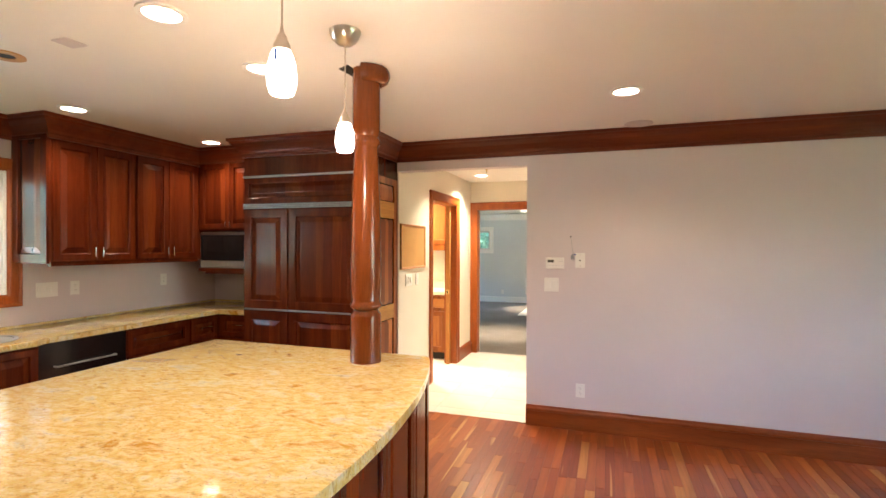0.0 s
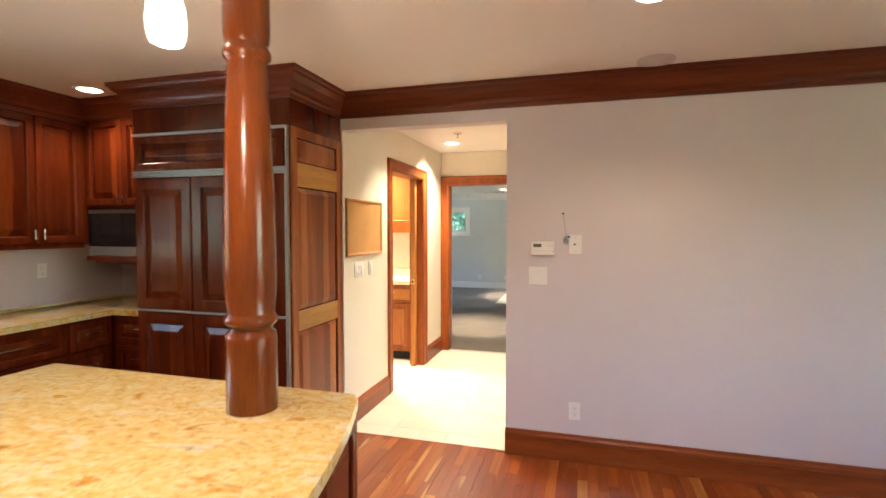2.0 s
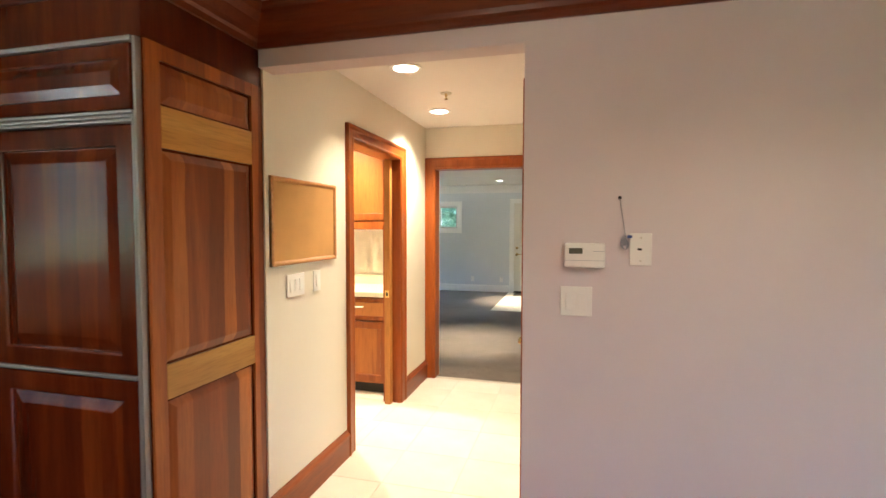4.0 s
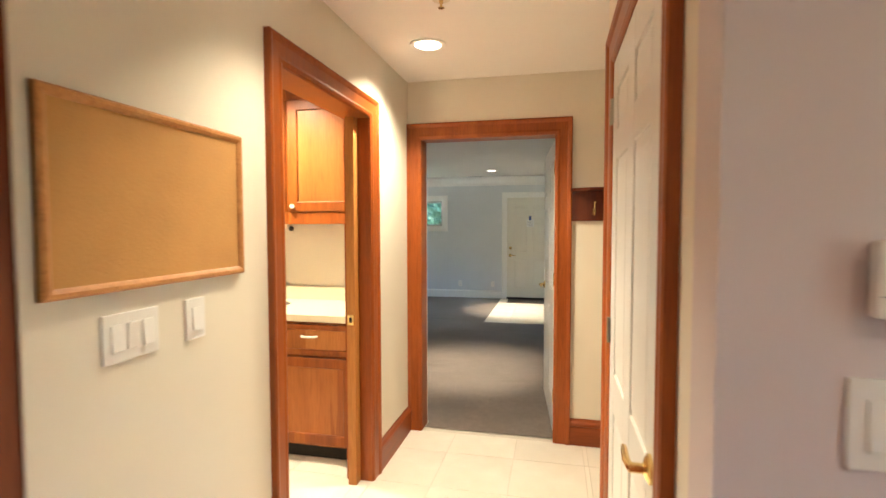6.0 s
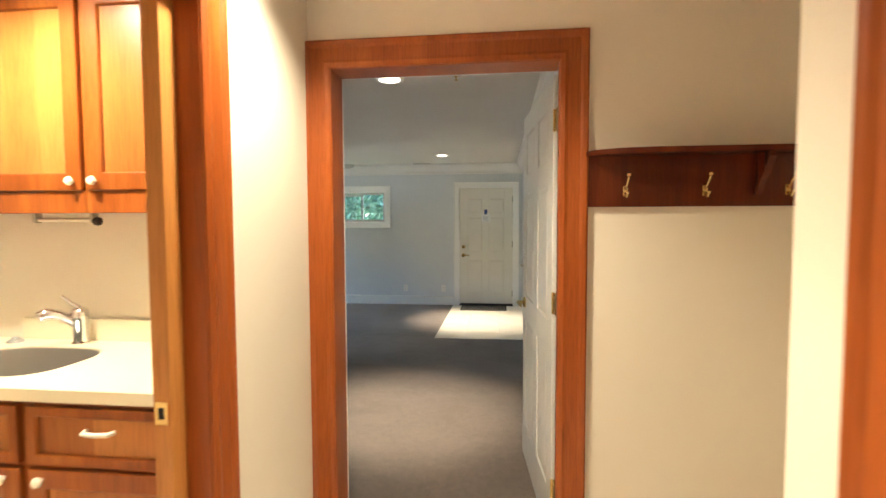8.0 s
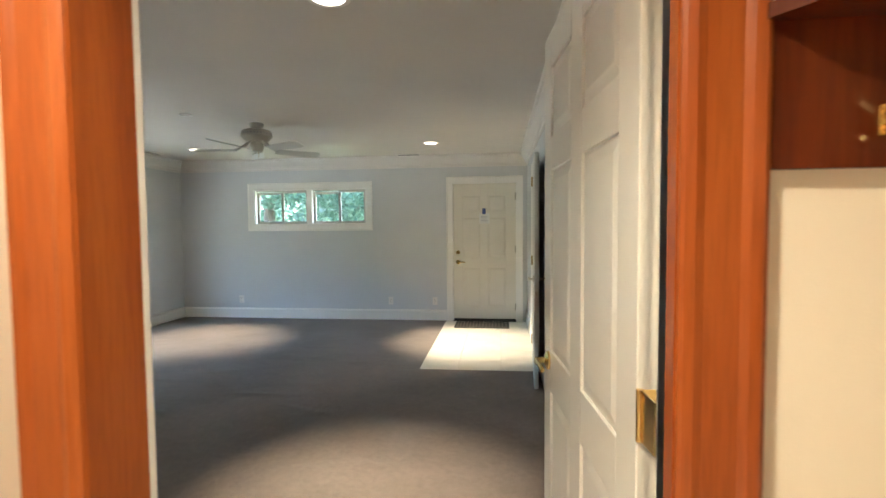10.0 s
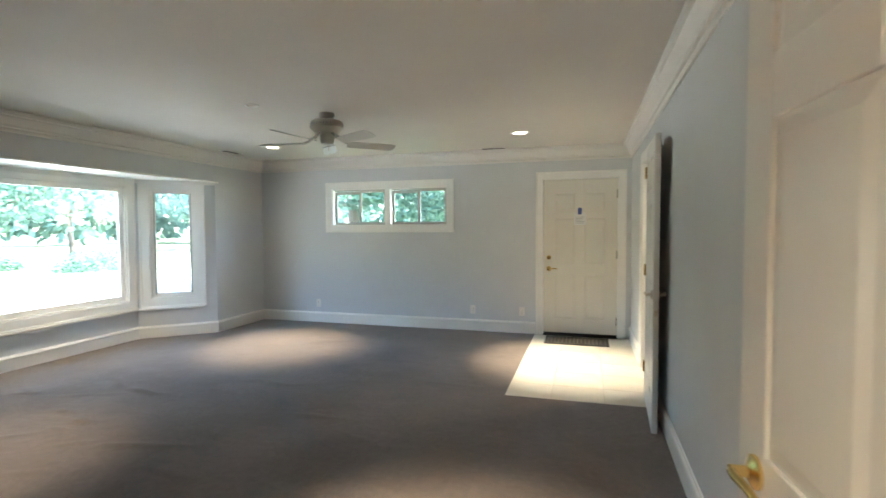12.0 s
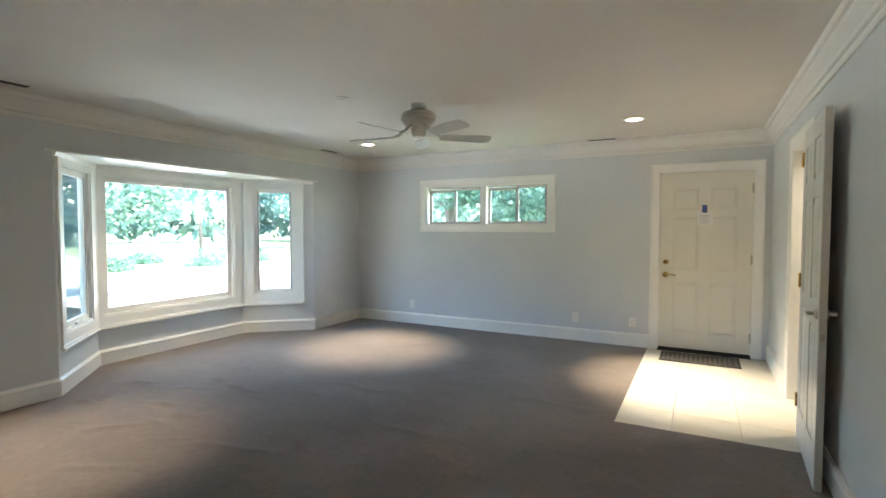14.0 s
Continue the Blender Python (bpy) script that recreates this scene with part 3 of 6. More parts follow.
trim("baseboard_alcove", [(-0.735, DY, 0), (0.21, DY, 0), (0.21, 5.510, 0)], UP, BASE_WOOD, TRIM_WOOD_X, "cherry baseboard under the coat rail", "baseboard")
trim("baseboard_den", [(DXL, DF, 0), *[(x, y, 0) for x, y in BAY], (DXL, DB, 0), (-1.875, DB, 0)], UP, BASE_WHITE, WHITE_TRIM, "tall white baseboard of the den", "baseboard")
trim("baseboard_den_east", [(DXR, DB, 0), (DXR, 12.0, 0)], UP, BASE_WHITE, WHITE_TRIM, "tall white baseboard beside the entry", "baseboard")
trim("baseboard_den_southeast", [(DXR, 11.0, 0), (DXR, DF, 0)], UP, BASE_WHITE, WHITE_TRIM, "tall white baseboard behind the doors", "baseboard")
trim("crown_den", [(DXL, DF, DZ), (DXL, DB, DZ), (DXR, DB, DZ), (DXR, DF, DZ)], UP, [(a * 0.9, o * 0.93) for a, o in CROWN_W], CROWN_WHITE, "white stepped crown moulding", "crown moulding", closed=True)


def door_casing(name, axis, plane, out, a, b, top, material, label, profile=CASING_W, jamb=None, jamb_mat=None, z0=0.0):
    """Casing round a door opening from a to b on a wall plane, out: +1 or -1, the way it stands proud; jamb: depth of the lining."""
    if axis == "x":
        pts, n = [(a, plane, z0), (a, plane, top), (b, plane, top), (b, plane, z0)], (0, out, 0)
    else:
        pts, n = [(plane, a, z0), (plane, a, top), (plane, b, top), (plane, b, z0)], (out, 0, 0)
    t = (Vector(pts[1]) - Vector(pts[0])).normalized().cross(Vector(n))
    away = Vector(pts[0]) - Vector(pts[3])
    prof = profile if t.dot(away) > 0 else flip(profile)
    ob = tagged(new(name), label, "door frame", "", "structure")
    part("casing", sweep(bmesh.new(), pts, n, prof), material, ob)
    if jamb:
        lo, hi = sorted(jamb)
        w = 0.003
        its = [(a - 0.006, a + w, lo, hi, 0, top), (b - w, b + 0.006, lo, hi, 0, top), (a + w, b - w, lo, hi, top - w, top + 0.006)]
        bm = bmesh.new()
        for i in its:
            box(bm, *(i if axis == "x" else (i[2], i[3], i[0], i[1], i[4], i[5])))
        part("jamb", bm, jamb_mat or material, ob)
    return ob


door_casing("door_frame_laundry", "y", XL, 1, 5.04, 5.95, 2.075, TRIM_WOOD, "reddish cherry door casing of the laundry", jamb=(XL - 0.15, XL + 0.004))
door_casing("door_frame_den", "x", DY, -1, -1.753, -0.832, 2.072, TRIM_WOOD, "reddish cherry door casing towards the den", profile=[(a * 1.03, o) for a, o in CASING_W])
door_casing("door_frame_den_inner", "x", DF, 1, -1.753, -0.786, 2.072, WHITE_TRIM, "white painted casing on the den side", CASING_P)
structure("trim_den_jamb", boxes((-1.759, -1.750, DY - 0.004, 6.836, 0, 2.069), (-0.835, -0.826, DY - 0.004, 6.7315, 0, 2.069), (-1.759, -0.826, DY - 0.004, 6.836, 2.069, 2.078)), TRIM_WOOD, "reddish cherry lining of the den doorway", "door frame")
structure("trim_hinge_jamb", boxes((-0.789, -0.780, 6.7315, DF + 0.003, 0, 2.069), (-1.759, -1.750, 6.8365, DF + 0.003, 0, 2.069), (-0.826, -0.7895, 6.7315, 6.737, 0, 2.069)), WHITE_TRIM, "white painted hinge jamb of the den door", "door frame")
door_casing("door_frame_closet", "y", XR, -1, 4.37, 5.24, 2.06, TRIM_WOOD, "reddish cherry door casing of the closet", profile=[(a * 1.10, o) for a, o in CASING_W], jamb=(XR - 0.003, XR + 0.12))
door_casing("door_frame_entry", "x", DB, -1, -1.77, -0.85, 2.03, WHITE_TRIM, "white painted casing of the entry door", CASING_P, jamb=(DB - 0.003, DB + 0.14))
door_casing("door_frame_side_room", "y", DXR, -1, 11.10, 11.90, 2.03, WHITE_TRIM, "white painted casing of the side doorway", CASING_P, jamb=(DXR - 0.003, DXR + 0.12))

# pine pocket stop and brass strike on the laundry jamb
strip = tagged(new("pocket_door_edge"), "pale pine door edge in the laundry jamb", "door edge")
part("edge", boxes((XL - 0.115, XL - 0.065, 5.885, 5.946, 0, 2.071), bevel=0.002), PINE, strip)
part("strike_plate", boxes((XL - 0.108, XL - 0.072, 5.881, 5.8851, 0.915, 0.975)), BRASS, strip, "small brass strike plate")
part("latch_hole", boxes((XL - 0.098, XL - 0.083, 5.8795, 5.8815, 0.93, 0.96)), DARK, strip)


# ---------------- floors ----------------
structure("floor_kitchen", boxes((KXL - 0.12, 3.72, -3.12, KY, -0.12, -0.004), (KXL - 0.12, XL, KY, KBY, -0.12, -0.004), (XL, XR, KY, 4.075, -0.12, -0.004)), SUBFLOOR, "dark base under the kitchen strip floor", "floor")
structure("floor_hall", boxes((-4.22, 0.45, 4.085, DY + 0.055, -0.12, -0.003)), GROUT, "grouted base of the cream tile floor", "floor")


def carpet_sheet():
    """The den carpet: a fine sheet with wrinkles where it has come loose, cut out at the tiled entry."""
    bm = bmesh.new()
    step = 0.027
    nx, ny = int((6.9 - 0.69) / step) + 1, int((DB - DY - 0.055) / step) + 1
    ridges = [(-4.0, 9.15, 25, 0.55, 0.034), (-4.9, 9.35, 10, 0.4, 0.026), (-3.1, 9.9, 12, 0.6, 0.020), (-5.0, 9.0, 60, 0.25, 0.026), (-5.3, 9.8, 35, 0.5, 0.022),
              (-2.6, 9.6, -8, 0.5, 0.014), (-4.3, 10.2, 15, 0.35, 0.018), (-3.5, 8.9, 5, 0.5, 0.018), (-5.6, 9.5, -20, 0.3, 0.022), (-4.5, 8.6, 40, 0.4, 0.02), (-2.3, 10.9, 6, 0.7, 0.012)]
    creases = [(-4.90, 9.995, 4, 0.26, 0.030), (-5.35, 10.14, -22, 0.30, 0.022), (-4.02, 10.505, 2, 0.42, 0.022), (-5.15, 9.45, 24, 0.20, 0.022), (-4.77, 9.34, 30, 0.10, 0.026),
               (-3.655, 9.407, -15, 0.10, 0.022), (-4.79, 9.19, 12, 0.16, 0.020), (-5.74, 9.19, 20, 0.12, 0.022), (-5.85, 9.70, 35, 0.16, 0.020), (-5.52, 11.30, -10, 0.08, 0.018), (-4.45, 9.05, 40, 0.14, 0.018)]
    def height(x, y):
        z = 0.003 + 0.004 * noise.noise((x * 1.1, y * 1.1, 3.0)) + 0.0025 * noise.noise((x * 5.0, y * 7.0, 1.0)) + 0.010 * max(0.0, noise.noise((x * 3.1, y * 6.3, 8.0)) - 0.38)
        for cx, cy, ang, ln, hgt in ridges:
            a = radians(ang)
            u = (x - cx) * math.cos(a) + (y - cy) * math.sin(a)
            v = -(x - cx) * math.sin(a) + (y - cy) * math.cos(a) + 0.05 * math.sin(u * 5)
            z += 0.45 * hgt * math.exp(-(u / ln) ** 2 * 4.0 - (v / 0.030) ** 2)
        for cx, cy, ang, ln, hgt in creases:
            if abs(x - cx) + abs(y - cy) < 0.7:
                a = radians(ang)
                u = (x - cx) * math.cos(a) + (y - cy) * math.sin(a)
                v = -(x - cx) * math.sin(a) + (y - cy) * math.cos(a) + 0.03 * math.sin(u * 11)
                z += hgt * math.exp(-(u / ln) ** 2 * 2.5 - (v / 0.026) ** 2)
        return z
    verts = {}
    x0, y0 = -6.9, DY + 0.055
    def inside(x, y):
        if x < DXL - 0.001:
            k = -6.76
            lo = 9.16 + (DXL - x) * 0.67 / 0.70
            hi = 12.23 - (DXL - x) * 0.62 / 0.70
            return x > k and lo < y < hi
        if y < DF:
            return -1.73 < x < -0.80
        return True
    def vert(i, j):
        x, y = min(x0 + i * step, DXR), min(y0 + j * step, DB)
        if (i, j) not in verts:
            verts[i, j] = bm.verts.new((x, y, height(x, y)))
        return verts[i, j]
    for i in range(nx):
        for j in range(ny):
            cx, cy = x0 + (i + 0.5) * step, y0 + (j + 0.5) * step
            if cx > -1.89 and cy > 10.76:
                continue
            if inside(cx, cy):
                bm.faces.new((vert(i, j), vert(i + 1, j), vert(i + 1, j + 1), vert(i, j + 1)))
    for f in bm.faces:
        f.smooth = True
    return bm


structure("floor_den_base", boxes((-6.9, 0.62, DY + 0.055, DB + 0.14, -0.13, -0.014)), GROUT, "base under the den floor", "floor")
structure("floor_carpet", carpet_sheet(), CARPET, "grey-brown cut pile carpet, wrinkled and loose", "carpet")

# ---------------- doors ----------------
def panel_leaf(parent, w, h, t, mat, panels, name="leaf", raise_by=0.007):
    """A moulded panel door, hinge edge at x=0, y from 0 to t; each panel field stands in a sunk border on both faces."""
    part(name, boxes((0, w, 0.008, t - 0.008, 0, h)), mat, parent)
    cols = sorted({(p[0], p[1]) for p in panels})
    rows = sorted({(p[2], p[3]) for p in panels})
    edges = [0.0, *[v for c in cols for v in c], w]
    for p, q in zip(edges[::2], edges[1::2]):
        part("stile", box(bmesh.new(), p, q, 0, t, 0, h, bevel=0.002, seg=1), mat, parent)
    levels = [0.0, *[v for r in rows for v in r], h]
    for a, b in cols:
        for lo, hi in zip(levels[::2], levels[1::2]):
            part("rail", box(bmesh.new(), a, b, 0.0004, t - 0.0004, lo, hi, bevel=0.002, seg=1), mat, parent)
    for a, b, lo, hi in panels:
        bm = bmesh.new()
        for y0, y1 in ((0.008, 0.001), (t - 0.008, t - 0.001)):
            o = [bm.verts.new(p) for p in ((a + 0.008, y0, lo + 0.008), (b - 0.008, y0, lo + 0.008), (b - 0.008, y0, hi - 0.008), (a + 0.008, y0, hi - 0.008))]
            i = [bm.verts.new(p) for p in ((a + 0.035, y1, lo + 0.035), (b - 0.035, y1, lo + 0.035), (b - 0.035, y1, hi - 0.035), (a + 0.035, y1, hi - 0.035))]
            bm.faces.new(i)
            for k in range(4):
                bm.faces.new((o[k], o[(k + 1) % 4], i[(k + 1) % 4], i[k]))
        part("panel", bm, mat, parent)


def six_panels(w, h, rows=None):
    c0, c1 = (0.11, w / 2 - 0.058), (w / 2 + 0.058, w - 0.11)
    rows = rows or ((0.22, 0.85), (0.99, h - 0.455), (h - 0.345, h - 0.12))
    return [(a, b, lo, hi) for a, b in (c0, c1) for lo, hi in rows]


def lever_handle(parent, x, z, t, mat, side=-1, both=True):
    """Lever handles on a door leaf, pointing to the hinge."""
    faces = [(0.0, -1), (t, 1)] if both else [(0.0, -1)]
    for y, s in faces:
        bm = bmesh.new()
        lathe(bm, [(0.0, 0), (0.032, 0), (0.032, 0.006), (0.022, 0.012), (0.011, 0.016), (0.011, 0.046), (0.0, 0.048)], 20, axis="y")
        for v in bm.verts:
            v.co.y *= s
        tube(bm, [(0, s * 0.042, 0), (side * 0.03, s * 0.046, 0.002), (side * 0.075, s * 0.044, 0.004), (side * 0.11, s * 0.040, -0.004)], [0.009, 0.009, 0.008, 0.007], 10)
        part("lever_handle", bm, mat, parent, "", pose(x, y, z), True)


def hinges(parent, zs, mat, y=0.0, knuckle_side=-1, w=0.04):
    for z in zs:
        bm = boxes((-0.004, w, y - 0.002, y + 0.0015, z - 0.045, z + 0.045))
        lathe(bm, [(0.0065, z - 0.047), (0.0065, z + 0.047)], 12, (-0.006, y + knuckle_side * 0.006, 0))
        part("hinge", bm, mat, parent, "", None, True)


# den door, open into the den
door = tagged(new("door_den"), "white six-panel door, standing open into the den", "door", "", "structure")
panel_leaf(door, 0.90, 2.05, 0.038, DOOR_WHITE, six_panels(0.90, 2.05))
lever_handle(door, 0.82, 0.95, 0.038, BRASS)
for z in (0.25, 1.08, 1.86):
    bm = boxes((-0.0015, 0.0005, 0.004, 0.036, z - 0.045, z + 0.045), (-0.066, -0.0005, 0.030, 0.033, z - 0.045, z + 0.045))
    lathe(bm, [(0.0065, z - 0.047), (0.0065, z + 0.047)], 12, (-0.004, 0.034, 0))
    part("hinge", bm, BRASS, door, "brass butt hinge", None, True)
door.matrix_world = Matrix.Translation((-0.8005, DF + 0.022, 0.012)) @ Matrix.Rotation(radians(95.2), 4, "Z")

# closet door in the hall, closed
door = tagged(new("door_closet"), "white six-panel closet door, closed", "door", "", "structure")
panel_leaf(door, 0.862, 2.04, 0.036, DOOR_WHITE, six_panels(0.862, 2.04, ((0.22, 0.80), (0.935, 1.685), (1.785, 1.925))))
lever_handle(door, 0.81, 0.94, 0.036, BRASS, both=False)
hinges(door, (0.2, 1.07, 1.87), DULL_BRASS, w=0.020)
door.matrix_world = Matrix.Translation((XR - 0.008, 5.236, 0.014)) @ Matrix.Rotation(radians(-90), 4, "Z")

# side room door, swung back against the den wall
door = tagged(new("door_side_room"), "white six-panel door swung back against the wall", "door", "", "structure")
panel_leaf(door, 0.80, 2.02, 0.036, DOOR_WHITE, six_panels(0.80, 2.02))
lever_handle(door, 0.735, 0.94, 0.036, NICKEL)
hinges(door, (0.25, 1.05, 1.84), BRASS)
part("latch_plate", boxes((0.80, 0.8015, 0.008, 0.028, 0.80, 0.84)), NICKEL, door)
door.matrix_world = Matrix.Translation((DXR - 0.066, 11.02, 0.012)) @ Matrix.Rotation(radians(-92.5), 4, "Z")

# entry door, closed
door = tagged(new("door_entry"), "cream six-panel entry door, closed, with a paper notice", "door", "", "structure")
panel_leaf(door, 0.910, 2.012, 0.044, ENTRY_WHITE, [(a, b, lo, hi) for a, b in ((0.13, 0.40), (0.50, 0.77)) for lo, hi in ((0.20, 0.78), (0.92, 1.52), (1.60, 1.84))])
lever_handle(door, 0.065, 0.86, 0.044, BRASS, side=1, both=False)
part("deadbolt", lathe(bmesh.new(), [(0.0, -0.022), (0.022, -0.02), (0.030, -0.008), (0.030, 0.0)], 20, (0.065, 0, 1.005), "y"), BRASS, door, "brass deadbolt rosette", None, True)
for z in (0.2, 1.05, 1.82):
    part("hinge", lathe(boxes((0.895, 0.91, -0.003, 0.001, z - 0.05, z + 0.05)), [(0.007, z - 0.052), (0.007, z + 0.052)], 10, (0.905, -0.006, 0)), DULL_BRASS, door)
part("door_sweep", boxes((0, 0.91, -0.006, 0, 0.0, 0.022)), DARK, door, "dark rubber door sweep")
door.matrix_world = pose(-1.765, DB + 0.012, 0.012)
notice = tagged(new("paper_notice"), "white paper notice taped to the entry door", "notice")
part("sheet", boxes((-0.075, 0.075, -0.001, 0.0, -0.135, 0.02)), PAPER, notice)
part("print_block", boxes((-0.03, 0.02, -0.002, -0.001, 0.0, 0.085), bevel=0.0004), BLUE_INK, notice, "dark blue printed block")
for k in range(5):
    part("print_line", boxes((-0.055, 0.05 - 0.012 * (k % 3), -0.0016, -0.001, -0.035 - k * 0.02, -0.029 - k * 0.02)), GREY_INK, notice)
notice.matrix_world = pose(-1.31, DB + 0.0115, 1.575)
threshold = structure("trim_threshold", boxes((-1.772, -0.848, DB - 0.05, DB + 0.14, 0.0, 0.012), bevel=0.003), DARK, "dark metal door threshold", "threshold")

# ---------------- lamps ----------------
KW, DW = 1.9, 29.0
# The last three kitchen lights are unseen, added to fill the room.
for x, y in ((0.15, 2.96), (-3.50, 2.20), (-3.43, 3.39), (-1.69, 1.30), (-1.72, 1.95), (1.9, 0.9), (0.2, -1.2), (-2.6, -0.8)):
    can_light(x, y, KZ, KW, WARM, 138)
for x, y, w, cone in ((-1.525, 6.02, 10.8, 130), (-1.42, 4.88, 4.8, 104)):
    can_light(x, y, HZ, w, SOFT, cone)
can_light(-2.72, 5.97, HZ, 15.0, SOFT, 155)
for x, y, share, aim in ((-5.03, 12.08, 1.0, (0.25, -0.28)), (-1.93, 12.08, 1.0, (0.45, -0.11)), (-1.83, 8.14, 0.85, (0.07, 0.22)), (-5.03, 8.14, 0.55, (0.07, 0.5))):
    can_light(x, y, DZ, DW * share, SOFT, 52, 0.85, aim)
can_light(-6.40, 10.55, 2.045, 5.0, SOFT, 110, 0.8)
# Added fill for the side doorway; no fitting is known in that room.
can_light(-0.1, 11.5, DZ, 5.0, SOFT, 120)

# ---------------- kitchen ----------------
trim("crown_kitchen", [(KXL, -3.0, KZ), (KXL, 2.27, KZ), (-3.85, 2.27, KZ), (-3.85, 3.67, KZ), (-3.07, 3.67, KZ), (-3.07, 3.41, KZ), (-1.86, 3.41, KZ), (-1.86, KY, KZ), (3.6, KY, KZ)],
     UP, CROWN_K, CROWN_WOOD, "dark cherry crown moulding round the cabinets", "crown moulding")


def raised_panel(w, h, edge=0.045, t=0.012):
    bm = bmesh.new()
    rings = []
    for ins, y in ((0, 0.006), (0.004, 0.006), (edge, -t + 0.006), (edge + 0.004, -t + 0.0055)):
        rings.append([bm.verts.new(p) for p in ((ins, y, ins), (w - ins, y, ins), (w - ins, y, h - ins), (ins, y, h - ins))])
    for a, b in zip(rings, rings[1:]):
        for k in range(4):
            bm.faces.new((a[k], a[(k + 1) % 4], b[(k + 1) % 4], b[k]))
    bm.faces.new(rings[-1])
    return bm


def frame_front(w, h, s=0.055, t=0.02):
    prof = [(0, 0), (s, 0), (s, t - 0.003), (s - 0.003, t), (0.006, t), (0.002, t - 0.003), (0, t - 0.007)]
    return sweep(bmesh.new(), [(s, 0, s), (s, 0, h - s), (w - s, 0, h - s), (w - s, 0, s)], (0, -1, 0), flip(prof), True)


def cabinet_front(parent, name, x, z, w, h, frame_mat, panel_mat, s=0.055, pull=None, flat=False):
    """A framed front with a raised or flat panel at local x, z; pull: (kind, x, z, length) on it."""
    d = part(name, frame_front(w, h, s), frame_mat, parent, "", pose(x, 0, z))
    pw, ph = w - 2 * s, h - 2 * s
    if flat:
        part("panel", boxes((0, pw, -0.008, 0.004, 0, ph)), panel_mat, d, "", pose(s, 0, s))
    else:
        part("panel", raised_panel(pw, ph, min(0.045, ph * 0.3)), panel_mat, d, "", pose(s, -0.009, s))
    if pull:
        kind, px, pz, ln, mat = pull
        if kind == "bar_v":
            bm = tube(bmesh.new(), [(0, -0.02, 0), (0, -0.045, 0.004), (0, -0.045, ln - 0.004), (0, -0.02, ln)], 0.0048, 10)
        elif kind == "bar_h":
            bm = tube(bmesh.new(), [(0, -0.02, 0), (0.004, -0.045, 0), (ln - 0.004, -0.045, 0), (ln, -0.02, 0)], 0.0048, 10)
        elif kind == "arch":
            bm = tube(bmesh.new(), [(0, -0.018, 0), (0.008, -0.040, 0), (ln * 0.5, -0.046, 0), (ln - 0.008, -0.040, 0), (ln, -0.018, 0)], 0.0075, 10)
        else:
            bm = lathe(bmesh.new(), [(0.0, -0.050), (0.013, -0.047), (0.018, -0.038), (0.014, -0.030), (0.007, -0.026), (0.007, -0.018), (0.0, -0.018)], 16, axis="y")
        part("handle", bm, mat, d, {"knob": "round ivory ceramic knob", "arch": "ivory arched pull"}.get(kind, "slim chrome bar pull"), pose(px, 0, pz), True)
    return d


# upper cabinets on the west wall: local x runs along +y, fronts face +x
def place(ob, x, y, z, rz):
    ob.matrix_world = pose(x, y, z, 0, 0, rz)
    return ob


def upper_unit(y0, y1, split, label):
    ob = tagged(new("wall_cabinet"), label, "cabinet", "upper kitchen cabinets")
    w = y1 - y0
    part("body", boxes((0, w, 0.0, 0.39, 0, 1.095), bevel=0.001), CHERRY, ob)
    part("light_rail", boxes((0, w, -0.012, 0.02, -0.018, 0.012), bevel=0.004), CHERRY, ob)
    s = split - y0
    cabinet_front(ob, "door", 0.012, 0.02, s - 0.016, 0.90, CHERRY, CHERRY_PANEL, pull=("bar_v", s - 0.016 - 0.027, 0.03, 0.075, CHROME))
    cabinet_front(ob, "door", s + 0.004, 0.02, w - s - 0.016, 0.90, CHERRY, CHERRY_PANEL, pull=("bar_v", 0.027, 0.03, 0.075, CHROME))
    place(ob, -3.85, y0, 1.405, 90)
    return ob


upper_unit(2.27, 2.96, 2.615, "glossy cherry wall cabinet with two raised-panel doors beside the window")
upper_unit(2.962, 3.645, 3.30, "glossy cherry wall cabinet with two raised-panel doors near the corner")
filler = tagged(link_mesh("corner_filler", boxes((-4.24, -3.85, 3.647, 4.3, 1.405, 2.5)), CHERRY), "plain cherry corner filler between wall cabinets", "cabinet")
end = tagged(new("cabinet_end_panel"), "cherry raised-panel end of the wall cabinet", "cabinet panel")
cabinet_front(end, "end_frame", 0, 0, 0.385, 1.0, CHERRY, CHERRY_PANEL, s=0.07)
place(end, -4.238, 2.269, 1.41, 0)

# microwave cabinet and microwave
mw = tagged(new("microwave_cabinet"), "short cherry cabinet with two doors above the microwave", "cabinet", "upper kitchen cabinets")
part("body", boxes((0, 0.775, 0, 0.60, 0.0, 0.81), bevel=0.001), CHERRY, mw)
cabinet_front(mw, "door", 0.03, 0.02, 0.355, 0.64, CHERRY, CHERRY_PANEL, s=0.05, pull=("bar_v", 0.33, 0.02, 0.05, CHROME))
cabinet_front(mw, "door", 0.39, 0.02, 0.355, 0.64, CHERRY, CHERRY_PANEL, s=0.05, pull=("bar_v", 0.025, 0.02, 0.05, CHROME))
place(mw, -3.849, 3.67, 1.69, 0)
oven = tagged(new("microwave"), "built-in black microwave with a stainless steel frame", "microwave")
part("body", boxes((0, 0.75, 0.01, 0.45, 0, 0.355), bevel=0.004), STEEL, oven)
part("door_glass", boxes((0.018, 0.60, -0.006, 0.008, 0.070, 0.325), bevel=0.004), BLACK, oven, "black glass door")
part("control_panel", boxes((0.604, 0.732, -0.005, 0.008, 0.070, 0.325), bevel=0.003), BLACK, oven, "black control panel")
